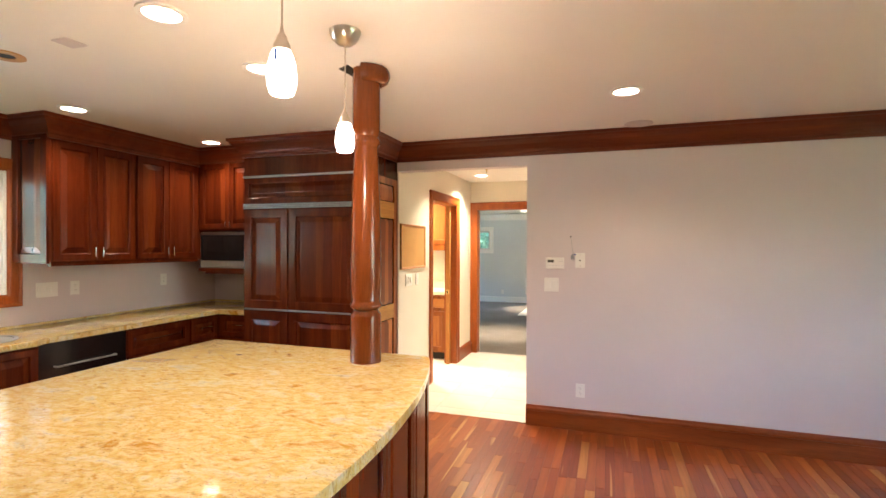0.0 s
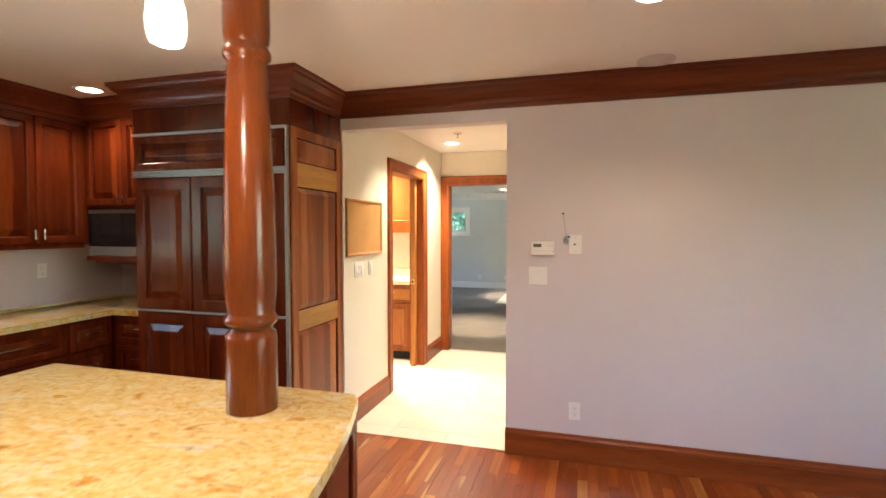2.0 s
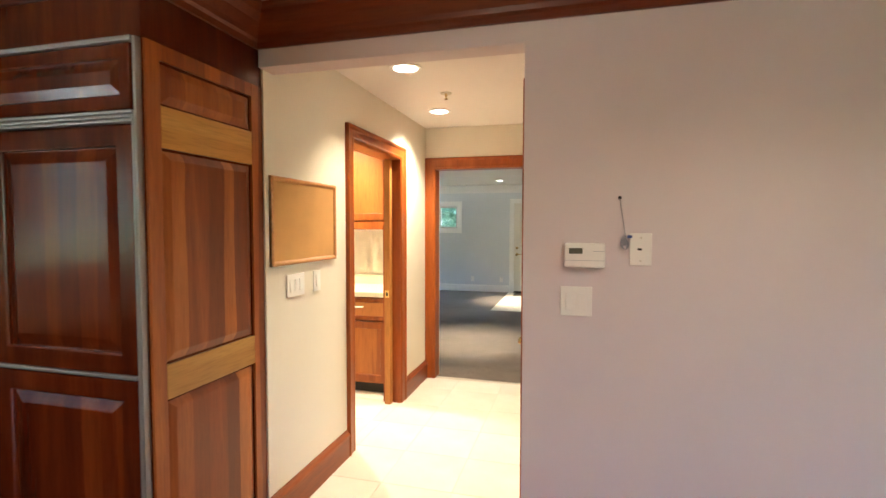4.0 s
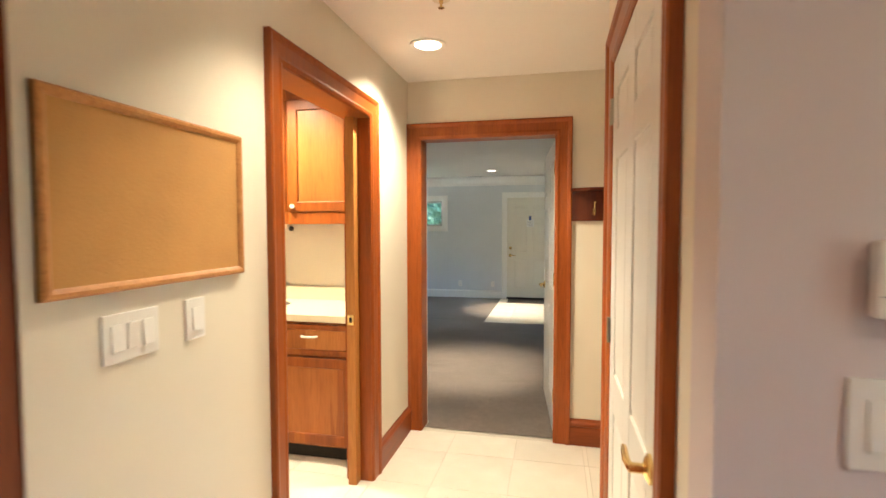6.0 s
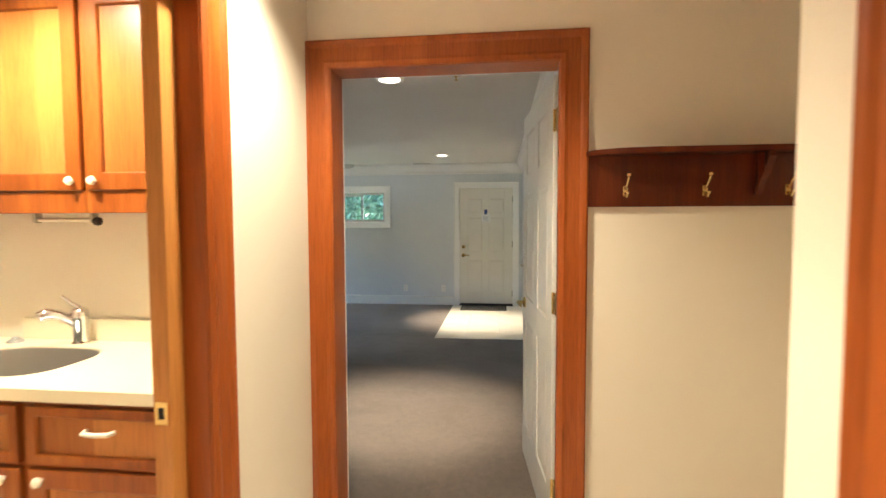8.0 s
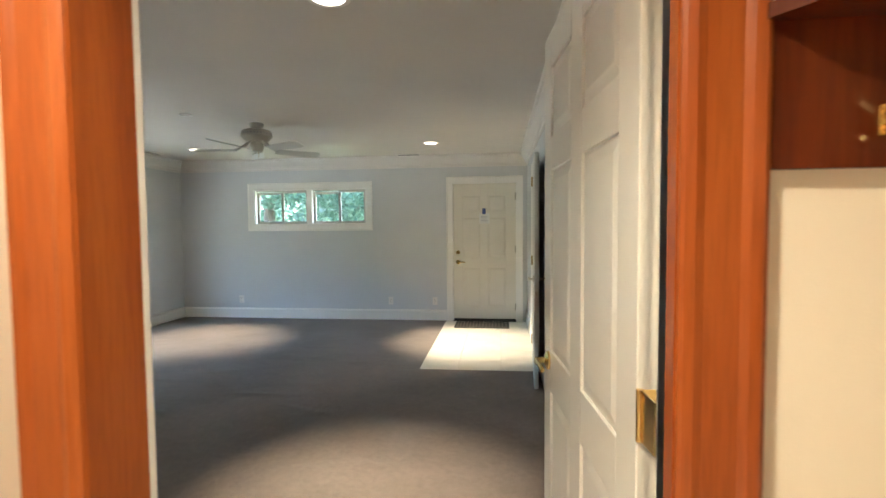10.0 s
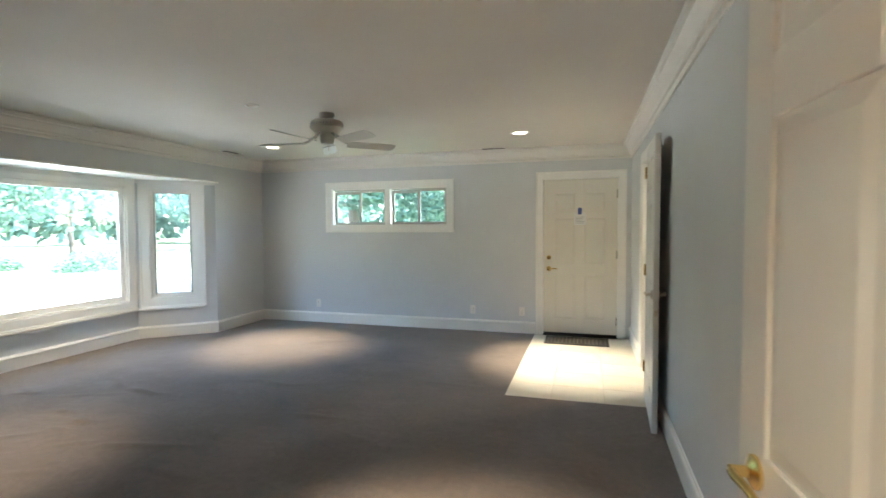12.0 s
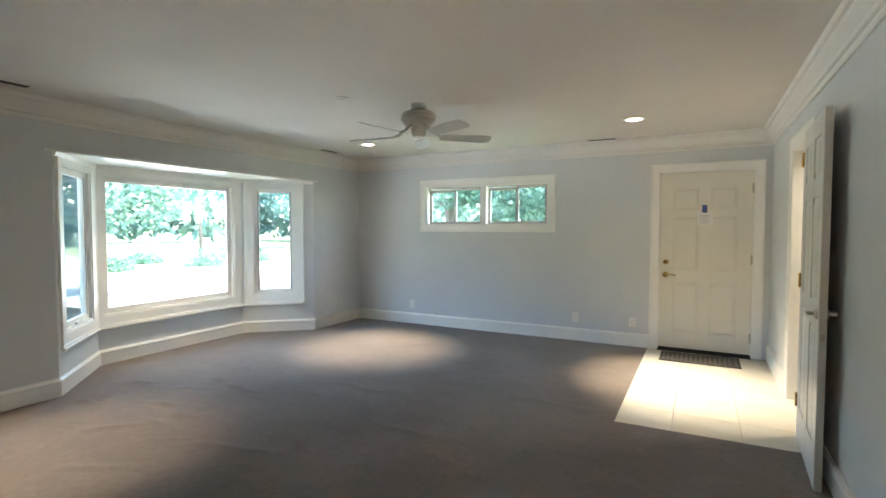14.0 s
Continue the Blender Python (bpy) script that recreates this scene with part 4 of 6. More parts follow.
part("vent_grille", boxes(*[(0.03, 0.72, -0.002, 0.008, 0.331 + i * 0.009, 0.335 + i * 0.009) for i in range(2)]), STEEL, oven)
place(oven, -3.842, 3.672, 1.325, 0)
shelf = tagged(link_mesh("microwave_shelf", boxes((-3.849, -3.075, 3.66, 4.25, 1.285, 1.320), (-3.80, -3.12, 3.70, 4.1, 1.262, 1.285), bevel=0.004), CHERRY), "thin cherry shelf under the microwave", "shelf")

# fridge with wooden fronts
fridge = tagged(new("fridge"), "wide built-in fridge with dark cherry panel fronts and steel trim", "fridge")
FX0, FX1, FY = -3.07, -1.885, 3.41
part("body", boxes((FX0, FX1, FY + 0.012, 4.28, 0.02, 2.165)), CHERRY, fridge)
part("steel_edge", boxes((FX1 - 0.001, FX1 + 0.010, FY - 0.014, FY + 0.012, 0.05, 2.168), (FX1 - 0.008, FX1, FY - 0.018, FY - 0.002, 0.05, 1.90), bevel=0.002), STEEL, fridge, "bright steel edge strip")
for x0, x1 in ((FX0 + 0.005, -2.61), (-2.598, FX1 - 0.016)):
    d = cabinet_front(fridge, "door", x0, 0.985, x1 - x0, 0.885, CHERRY, CHERRY_PANEL, s=0.075)
    d.location.y = FY + 0.01
    part("steel_lip", boxes((0, x1 - x0, -0.028, -0.004, -0.014, -0.002), bevel=0.002), STEEL, d, "thin steel pull lip")
    d = cabinet_front(fridge, "drawer", x0, 0.10, x1 - x0, 0.865, CHERRY, CHERRY_PANEL, s=0.08)
    d.location.y = FY + 0.01
d = cabinet_front(fridge, "grille_panel", FX0 + 0.005, 1.925, FX1 - FX0 - 0.025, 0.225, CHERRY, CHERRY_PANEL, s=0.05)
d.location.y = FY + 0.01
part("steel_strip", boxes((FX0, FX1, FY - 0.022, FY + 0.012, 2.152, 2.168), bevel=0.002), STEEL, fridge)
for k in range(3):
    part("vent_strip", boxes((FX0, FX1, FY - 0.022, FY + 0.012, 1.877 + k * 0.015, 1.887 + k * 0.015), bevel=0.002), STEEL, fridge)
part("door_gap", boxes((FX0, FX1, FY + 0.006, FY + 0.013, 0.02, 0.10)), DARK, fridge)

surround = tagged(new("fridge_surround"), "tall cherry cabinet round the fridge with a framed side panel", "cabinet")
part("frieze", boxes((FX0 - 0.005, -1.862, FY, 4.28, 2.169, 2.5)), CHERRY, surround)
part("left_side", boxes((FX0 - 0.02, FX0 - 0.006, FY + 0.015, 4.28, 0, 2.169)), CHERRY, surround)
part("side_backing", boxes((-1.883, -1.870, FY + 0.014, KY + 0.07, 0.02, 2.169)), CHERRY, surround)
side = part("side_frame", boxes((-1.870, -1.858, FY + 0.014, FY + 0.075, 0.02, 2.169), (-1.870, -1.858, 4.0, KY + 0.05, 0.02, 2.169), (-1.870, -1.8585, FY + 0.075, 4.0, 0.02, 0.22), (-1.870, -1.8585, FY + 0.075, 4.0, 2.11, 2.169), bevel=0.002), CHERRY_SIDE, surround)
for z0, z1 in ((0.875, 1.005), (1.80, 1.95)):
    part("rail", boxes((-1.870, -1.8582, FY + 0.075, 4.0, z0, z1), bevel=0.002), BLOND, surround, "pale blond wooden rail")
for z0, z1 in ((0.22, 0.875), (1.005, 1.80), (1.95, 2.11)):
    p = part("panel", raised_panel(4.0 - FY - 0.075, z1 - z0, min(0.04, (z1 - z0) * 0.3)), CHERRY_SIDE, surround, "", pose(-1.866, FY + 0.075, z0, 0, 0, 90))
part("base_moulding", sweep(bmesh.new(), [(-1.858, FY + 0.02, 0.0), (-1.858, 4.06, 0.0)], UP, BASE_WOOD), TRIM_WOOD_Y, surround)

# base cabinets
def base_unit(y0, y1, fronts, label, name="base_cabinet", x=-3.62):
    ob = tagged(new(name), label, "cabinet", "kitchen base cabinets")
    w = y1 - y0
    part("body", boxes((0, w, 0.0, 0.60, 0.10, 0.868), (0, w, 0.06, 0.60, 0.0, 0.10)), CHERRY, ob)
    for x0, z0, fw, fh, pull in fronts:
        cabinet_front(ob, "drawer" if fh < 0.4 else "door", x0, z0, fw, fh, CHERRY, CHERRY_PANEL, s=0.05, pull=pull)
    place(ob, x, y0, 0, 90)
    return ob


def drawers(w):
    return [(0.012, z, w - 0.024, h, ("bar_h", w * 0.5 - 0.2 if w > 0.5 else w * 0.5 - 0.07, h * 0.55, 0.38 if w > 0.5 else 0.12, CHROME)) for z, h in ((0.12, 0.27), (0.40, 0.24), (0.65, 0.205))]


base_unit(2.685, 3.315, drawers(0.63), "dark cherry base cabinet with three wide drawers")
base_unit(3.317, 3.665, drawers(0.348), "narrow dark cherry drawer cabinet in the corner")
base_unit(1.30, 2.02, [(0.012, 0.12, 0.345, 0.735, None), (0.363, 0.12, 0.345, 0.735, None)], "dark cherry sink base cabinet", x=-3.575)
base_unit(0.2, 1.298, drawers(1.098), "dark cherry base cabinet beside the sink")
corner = tagged(new("base_cabinet"), "dark cherry drawer cabinet beside the fridge", "cabinet", "kitchen base cabinets")
part("body", boxes((-0.58, 0.52, 0.0, 0.60, 0.10, 0.868), (-0.58, 0.52, 0.06, 0.60, 0.0, 0.10)), CHERRY, corner)
for z, h in ((0.12, 0.27), (0.40, 0.24), (0.65, 0.205)):
    cabinet_front(corner, "drawer", 0.012, z, 0.47, h, CHERRY, CHERRY_PANEL, s=0.05, pull=("bar_h", 0.17, h * 0.6, 0.13, CHROME))
place(corner, -3.60, 3.69, 0, 0)
dish = tagged(new("dishwasher"), "black dishwasher with a long steel bar handle", "dishwasher")
part("body", boxes((0, 0.655, 0.0, 0.58, 0.1, 0.868)), DARK, dish)
part("front", boxes((0.005, 0.65, -0.022, 0.0, 0.12, 0.865), bevel=0.004), BLACK, dish, "glossy black front")
part("handle", tube(bmesh.new(), [(0.11, -0.022, 0.70), (0.11, -0.055, 0.70), (0.545, -0.055, 0.70), (0.545, -0.022, 0.70)], 0.007, 10), STEEL, dish, "steel bar handle", None, True)
place(dish, -3.62, 2.025, 0, 90)


def slab_edge(bm, pts, z0, z1, b=0.008):
    """A stone slab with eased edges."""
    slab_poly(bm, pts, z0, z1)
    es = [e for e in bm.edges if abs(e.verts[0].co.z - e.verts[1].co.z) < 1e-5]
    bmesh.ops.bevel(bm, geom=es, offset=b, segments=3, affect="EDGES", profile=0.6)
    return bm


top = tagged(new("worktop"), "yellow granite worktop along the wall", "worktop")
part("slab", slab_edge(bmesh.new(), [(-4.238, 0.2), (-3.60, 0.2), (-3.60, 1.22), (-3.545, 1.28), (-3.545, 2.0), (-3.60, 2.06), (-3.60, 3.66), (-3.09, 3.66), (-3.09, 4.298), (-4.238, 4.298)], 0.870, 0.91), GRANITE, top, "", None, True)
part("upstand", boxes((-4.238, -4.22, 0.2, 4.298, 0.911, 0.93), (-4.22, -3.09, 4.28, 4.298, 0.911, 0.93), bevel=0.002), GRANITE, top)
sink = tagged(new("kitchen_sink"), "stainless steel kitchen sink rim", "sink")
part("rim", ring(bmesh.new(), 0.20, 0.225, 0.0, 0.006, 32), STEEL, sink, "", Matrix.Translation((-3.87, 1.82, 0.9105)) @ Matrix.Diagonal((1, 1.0, 1, 1)))
part("bowl", disc(bmesh.new(), 0.2, 0.0015), STEEL, sink, "", Matrix.Translation((-3.87, 1.82, 0.9105)))

# island
def arc_edge(off, y0, y1, n=28):
    out = []
    for i in range(n + 1):
        y = y0 + (y1 - y0) * i / n
        u = (y - 0.93) / 1.44
        out.append((-0.641 - off - (0.264 - 0.9 * off) * abs(u) ** 2.1, y))
    return out


island = tagged(new("kitchen_island"), "large kitchen island with dark cherry panels", "island")
body = [(-2.38, -0.46), *arc_edge(0.13, -0.46, 2.33), (-2.38, 2.33)]
part("body", slab_poly(bmesh.new(), body, 0.10, 0.879), CHERRY, island, "", None, False)
part("toe_kick", slab_poly(bmesh.new(), [(-2.34, -0.40), *arc_edge(0.19, -0.40, 2.27), (-2.34, 2.27)], 0.0, 0.10), DARK, island)
ap = arc_edge(0.13, -0.46, 2.33)
for k in range(0, 28, 4):
    (ax, ay), (bx, by) = ap[k], ap[k + 4]
    L, a = math.hypot(bx - ax, by - ay), math.degrees(math.atan2(by - ay, bx - ax))
    d = part("side_panel", frame_front(L, 0.745, 0.05, 0.014), CHERRY, island, "", pose(ax, ay, 0.115, 0, 0, a))
    part("panel", raised_panel(L - 0.1, 0.645, 0.04, 0.010), CHERRY_PANEL, d, "", pose(0.05, -0.006, 0.05))
part("corner_post", boxes((-0.965, -0.90, 2.285, 2.35, 0.0, 0.879), bevel=0.008), TRIM_WOOD, island)
part("outlet_cover", boxes((-0.95, -0.92, 2.351, 2.354, 0.70, 0.82)), BLOND, island)
itop = tagged(new("island_worktop"), "polished yellow granite island worktop with a bowed edge", "worktop")
part("slab", slab_edge(bmesh.new(), [(-2.45, -0.52), *arc_edge(0.0, -0.52, 2.345), (-0.93, 2.385), (-2.44, 2.395)], 0.880, 0.92, 0.010), GRANITE, itop, "", None, True)

# turned column standing on the island
col = tagged(new("column"), "turned reddish cherry column with a broken capital", "column")
prof = [(0.0, 0.0), (0.083, 0.0), (0.083, 0.245), (0.080, 0.262), (0.070, 0.272), (0.068, 0.283), (0.078, 0.290), (0.086, 0.300), (0.087, 0.312), (0.080, 0.322), (0.076, 0.332), (0.083, 0.40),
        (0.084, 0.52), (0.080, 0.72), (0.073, 0.93), (0.066, 1.10), (0.062, 1.155), (0.066, 1.165), (0.075, 1.175), (0.077, 1.19), (0.070, 1.205), (0.066, 1.215), (0.070, 1.225), (0.074, 1.25), (0.074, 1.579), (0.0, 1.579)]
part("shaft", lathe(bmesh.new(), prof, 48, (-1.195, 2.150, 0.9205)), COLUMN_WOOD, col, "", None, True)
part("capital", lathe(bmesh.new(), [(0.074, 1.50), (0.095, 1.50), (0.118, 1.515), (0.128, 1.54), (0.126, 1.565), (0.118, 1.578), (0.074, 1.578)], 28, (-1.195, 2.150, 0.9205), "z", -78, 75), COLUMN_WOOD, col, "half of a turned capital ring", None, True)
hole = tagged(link_mesh("ceiling_gap", slab_poly(bmesh.new(), [(-1.33, 2.085), (-1.252, 2.045), (-1.242, 2.195), (-1.315, 2.225)], 2.4985, 2.4995), DARK), "dark gap in the ceiling beside the column", "ceiling gap")

# pendants
def pendant(x, y, z):
    ob = tagged(new("pendant_lamp"), "lit pendant lamp with a white glass shade on a nickel stem", "pendant lamp", "pendant lamps over the island")
    part("canopy", lathe(bmesh.new(), [(0.0, -0.068), (0.012, -0.068), (0.034, -0.060), (0.056, -0.040), (0.068, -0.012), (0.070, 0.0), (0.0, 0.0)], 32, (0, 0, KZ - z - 0.0005)), NICKEL, ob, "brushed nickel dome canopy", None, True)
    part("stem", lathe(bmesh.new(), [(0.0028, 0.20), (0.0028, KZ - z - 0.05)], 8), NICKEL, ob)
    part("socket_cap", lathe(bmesh.new(), [(0.0255, 0.128), (0.024, 0.146), (0.017, 0.158), (0.014, 0.170), (0.007, 0.180), (0.003, 0.205)], 24), NICKEL, ob, "nickel cap", None, True)
    part("shade", lathe(bmesh.new(), [(0.026, 0.0), (0.034, 0.004), (0.041, 0.025), (0.043, 0.050), (0.039, 0.090), (0.031, 0.118), (0.024, 0.132)], 28), PENDANT_GLASS, ob, "glowing white glass shade", None, True)
    bm = bmesh.new()
    box(bm, 0.002, 0.010, -0.0385, -0.034, 0.085, 0.122, bevel=0.002)
    part("blue_streak", bm, COBALT, ob, "cobalt blue streak in the glass")
    ob.location = (x, y, z)
    bulb = new("pendant_bulb", bpy.data.lights.new("pendant_bulb", "POINT"))
    bulb.data.energy, bulb.data.color, bulb.data.shadow_soft_size = 0.5, WARM, 0.04
    bulb.location = (x, y, z - 0.05)


pendant(-1.06, 1.685, 1.963)
pendant(-0.85, 0.955, 1.985)

# wall devices in the kitchen
def switch_plate(name, x, y, z, rz, gangs, label, group="", w=None, h=0.118):
    """A wall plate with rocker switches; local front is -y."""
    ob = tagged(new(name), label, "light switch", group)
    w = w or 0.046 * gangs + 0.03
    part("plate", boxes((-w / 2, w / 2, -0.007, 0, -h / 2, h / 2), bevel=0.003), PLASTIC, ob)
    for g in range(gangs):
        cx = (g - (gangs - 1) / 2) * 0.046
        r = part("rocker", boxes((-0.0165, 0.0165, -0.0045, 0.003, -0.033, 0.033), bevel=0.002), PLASTIC, ob, "", pose(cx, -0.007, 0, 4 if g % 2 else -4))
    place(ob, x, y, z, rz)
    return ob


def outlet(x, y, z, rz, label="white duplex power outlet"):
    ob = tagged(new("power_outlet"), label, "power outlet", "power outlets")
    part("plate", boxes((-0.037, 0.037, -0.006, 0, -0.058, 0.058), bevel=0.003), PLASTIC, ob)
    for dz in (-0.02, 0.02):
        s = part("socket", lathe(bmesh.new(), [(0.0, -0.0085), (0.0165, -0.0085), (0.0175, -0.006)], 20, (0, 0, dz), "y"), PLASTIC, ob)
        part("slots", boxes((-0.0075, -0.0055, -0.0092, -0.0084, dz - 0.001, dz + 0.007), (0.0055, 0.0075, -0.0092, -0.0084, dz - 0.001, dz + 0.006), (-0.002, 0.002, -0.0092, -0.0084, dz - 0.010, dz - 0.006)), DARK, s)
    place(ob, x, y, z, rz)
    return ob


switch_plate("double_switch", -0.408, KY, 1.221, 0, 2, "white double rocker switch on the lilac wall", w=0.122)
outlet(-0.166, KY, 0.335, 0, "white duplex power outlet low on the lilac wall")
th = tagged(new("thermostat"), "white wall thermostat with a small grey display", "thermostat")
part("backplate", boxes((-0.070, 0.070, -0.008, 0, -0.042, 0.042), bevel=0.003), PLASTIC, th)
part("cover", boxes((-0.077, 0.077, -0.032, -0.008, -0.048, 0.048), bevel=0.008), PLASTIC, th)
part("display", boxes((-0.060, -0.008, -0.0335, -0.031, 0.006, 0.028), bevel=0.001), LCD, th, "dark grey lcd display")
for dz in (0.011, 0.023):
    part("button", boxes((0.0, 0.018, -0.0345, -0.031, dz - 0.004, dz + 0.004), bevel=0.0015), PLASTIC, th)
part("slot", boxes((0.030, 0.070, -0.0325, -0.0315, 0.015, 0.017)), GREY_INK, th)
part("flap_line", boxes((-0.074, 0.074, -0.0325, -0.0315, -0.021, -0.0195)), GREY_INK, th)
place(th, -0.378, KY, 1.406, 0)
plate = tagged(new("cable_plate"), "white blank wall plate with a cable hole", "wall plate")
part("plate", boxes((-0.040, 0.040, -0.006, 0, -0.062, 0.062), bevel=0.003), PLASTIC, plate)
part("hole", boxes((-0.012, 0.004, -0.0066, -0.0058, -0.004, 0.004)), DARK, plate)
for dz in (-0.045, 0.045):
    part("screw", lathe(bmesh.new(), [(0.0, -0.0075), (0.004, -0.006)], 10, (0, 0, dz), "y"), NICKEL, plate)
place(plate, -0.171, KY, 1.431, 0)
wires = tagged(new("loose_wires"), "bundle of loose thin grey wires at the wall plate", "wires")
for k in range(5):
    a = 0.3 + 0.5 * k
    pts = [(-0.250 + 0.002 * k, KY - 0.003, 1.628)] if k == 0 else [(-0.222 - 0.006 * k, KY - 0.006, 1.50 - 0.006 * k)]
    for i in range(12):
        t = i / 11
        pts.append((-0.232 + 0.020 * math.cos(a + t * 6.0) * (0.35 + 0.1 * k), KY - 0.012 - 0.012 * abs(math.sin(t * 5 + k)), 1.455 + 0.024 * math.sin(a + t * 5.5)))
    part("wire", tube(bmesh.new(), pts, 0.0014, 6), WIRE, wires, "", None, True)
part("connector", boxes((-0.240, -0.224, KY - 0.024, KY - 0.008, 1.445, 1.475), bevel=0.004), WIRE, wires)
part("wire_cap", boxes((-0.222, -0.204, KY - 0.022, KY - 0.010, 1.474, 1.486), bevel=0.003), BLUE_INK, wires, "small dark blue wire cap")
nail = tagged(link_mesh("wall_hole", lathe(bmesh.new(), [(0.0, -0.003), (0.005, -0.003), (0.007, 0.0)], 12, (-0.25, KY, 1.63), "y"), DARK), "small dark hole in the wall above the wires", "wall hole")

# corkboard and switches on the hall wall
cork = tagged(new("corkboard"), "cork pin board in a light oak frame", "pin board")
part("board", boxes((0, 0.663, -0.010, -0.001, 0, 0.446)), CORK, cork)
CF = [(0, 0), (0.024, 0), (0.024, 0.014), (0.018, 0.020), (0.010, 0.020), (0.004, 0.016), (0, 0.012)]
part("frame", sweep(bmesh.new(), [(0.024, 0, 0.024), (0.024, 0, 0.422), (0.639, 0, 0.422), (0.639, 0, 0.024)], (0, -1, 0), flip(CF), True), CORK_FRAME, cork)
place(cork, XL, 4.112, 1.317, 90)
switch_plate("triple_switch", XL, 4.335, 1.205, 90, 3, "white triple rocker switch under the pin board", w=0.165)
switch_plate("single_switch", XL, 4.555, 1.205, 90, 1, "white single rocker switch under the pin board")
outlet(KXL, 2.72, 1.185, 90, "white power outlet over the worktop")
switch_plate("backsplash_switch", KXL, 2.50, 1.185, 90, 3, "white switch and outlet plate over the worktop", w=0.165)
outlet(KXL, 3.60, 1.20, 90, "white power outlet on the backsplash")

# kitchen window in the west wall
def simple_window(name, m, w, h, frame_mat, label, mull=(), sash=0.045, depth=0.10, sash_mat=None):
    """A window in its hole; local x across, front (room side) at -y, the wall from y=0 outwards."""
    ob = tagged(new(name), label, "window", "", "structure")
    bm = boxes((0, 0.02, 0, depth, 0, h), (w - 0.02, w, 0, depth, 0, h), (0.02, w - 0.02, 0, depth, 0, 0.02), (0.02, w - 0.02, 0, depth, h - 0.02, h))
    part("window_frame", bm, frame_mat, ob)
    xs = [0.02, *mull, w - 0.02]
    for a, b in zip(xs, xs[1:]):
        s = sash
        g = part("sash", boxes((a, a + s, 0.03, 0.065, 0.02, h - 0.02), (b - s, b, 0.03, 0.065, 0.02, h - 0.02), (a + s, b - s, 0.031, 0.064, 0.02, 0.02 + s), (a + s, b - s, 0.031, 0.064, h - 0.02 - s, h - 0.02), bevel=0.003), sash_mat or frame_mat, ob)
        p = part("pane", boxes((a + s - 0.004, b - s + 0.004, 0.046, 0.051, 0.02 + s - 0.004, h - 0.02 - s + 0.004)), GLASS, g)
        p.visible_shadow = False
    ob.matrix_world = m
    return ob


simple_window("window_kitchen", pose(KXL, 0.95, 1.17, 0, 0, 90), 1.27, 0.93, WHITE_TRIM, "white kitchen window in a cherry casing")
trim("trim_kitchen_window", [(KXL, 0.95, 1.17), (KXL, 0.95, 2.10), (KXL, 2.22, 2.10), (KXL, 2.22, 1.17)], (1, 0, 0), flip([(a * 0.9, o) for a, o in CASING_W]), TRIM_WOOD, "reddish cherry window casing", "window casing", True)
simple_window("window_kitchen_east", pose(3.6, 2.0, 0.75, 0, 0, -90), 1.7, 1.35, WHITE_TRIM, "wide white window with two tall panes", (0.85,))

# kitchen ceiling fittings
def ceiling_ring(name, x, y, z, r0, r1, mat, inner, label, category):
    ob = tagged(new(name), label, category)
    part("ring", ring(bmesh.new(), r0, r1, -0.006, 0.001, 32), mat, ob, "", None, True)
    part("inner", disc(bmesh.new(), r0 + 0.002, -0.002, 32), inner, ob)
    ob.location = (x, y, z)
    return ob


ceiling_ring("ceiling_speaker", 0.27, 3.84, KZ, 0.085, 0.105, WALL_LILAC, WALL_LILAC, "round white ceiling speaker", "ceiling speaker")
ceiling_ring("ceiling_speaker", -2.18, 3.27, KZ, 0.065, 0.085, WHITE_TRIM, CEIL, "small round white ceiling speaker", "ceiling speaker")
ceiling_ring("junction_box_hole", -2.83, 1.40, KZ, 0.045, 0.085, BLOND, DARK, "open ceiling hole with a bare wooden ring", "ceiling hole")
patch = tagged(link_mesh("ceiling_plate", boxes((-2.405, -2.305, 1.34, 1.44, KZ - 0.006, KZ - 0.0005), bevel=0.002), WALL_LILAC), "small square blank plate on the ceiling", "ceiling plate")
for x, y, z in ((-1.33, 5.50, HZ), (-1.36, 8.08, DZ)):
    ob = ceiling_ring("sprinkler_head", x, y, z, 0.012, 0.04, DULL_BRASS if y > 7 else IVORY, NICKEL, "brass sprinkler head with a round cover plate", "sprinkler")
    part("nozzle", lathe(bmesh.new(), [(0.009, -0.002), (0.009, -0.020), (0.005, -0.024), (0.005, -0.038), (0.014, -0.040), (0.014, -0.043), (0.0, -0.044)], 16), BRASS, ob, "", None, True)

# ---------------- hall: coat rail ----------------
rail = tagged(new("coat_rail"), "dark cherry coat rail with brass double hooks", "coat rail")
RY = DY - 0.001
part("board", boxes((-0.733, 0.209, RY - 0.018, RY, 1.50, 1.705), bevel=0.002), CHERRY, rail)
bm = bmesh.new()
pts = [(-0.733, RY - 0.018), (-0.733, RY - 0.03), (-0.70, RY - 0.075), (-0.62, RY - 0.115), (-0.5, RY - 0.13), (0.209, RY - 0.13), (0.209, RY - 0.018)]
slab_poly(bm, pts, 1.692, 1.712)
part("shelf", bm, CHERRY, rail, "narrow shelf with a rounded end")
bm = bmesh.new()
prof = [(0, 1.691), (-0.112, 1.691), (-0.112, 1.672), (-0.085, 1.640), (-0.075, 1.615), (-0.048, 1.590), (-0.030, 1.555), (-0.018, 1.540), (0, 1.540)]
lo = [bm.verts.new((-0.125, RY - 0.018 + a, z)) for a, z in prof]
hi = [bm.verts.new((-0.103, RY - 0.018 + a, z)) for a, z in prof]
bm.faces.new(lo)
bm.faces.new(hi)
for i in range(len(prof)):
    j = (i + 1) % len(prof)
    bm.faces.new((lo[i], lo[j], hi[j], hi[i]))
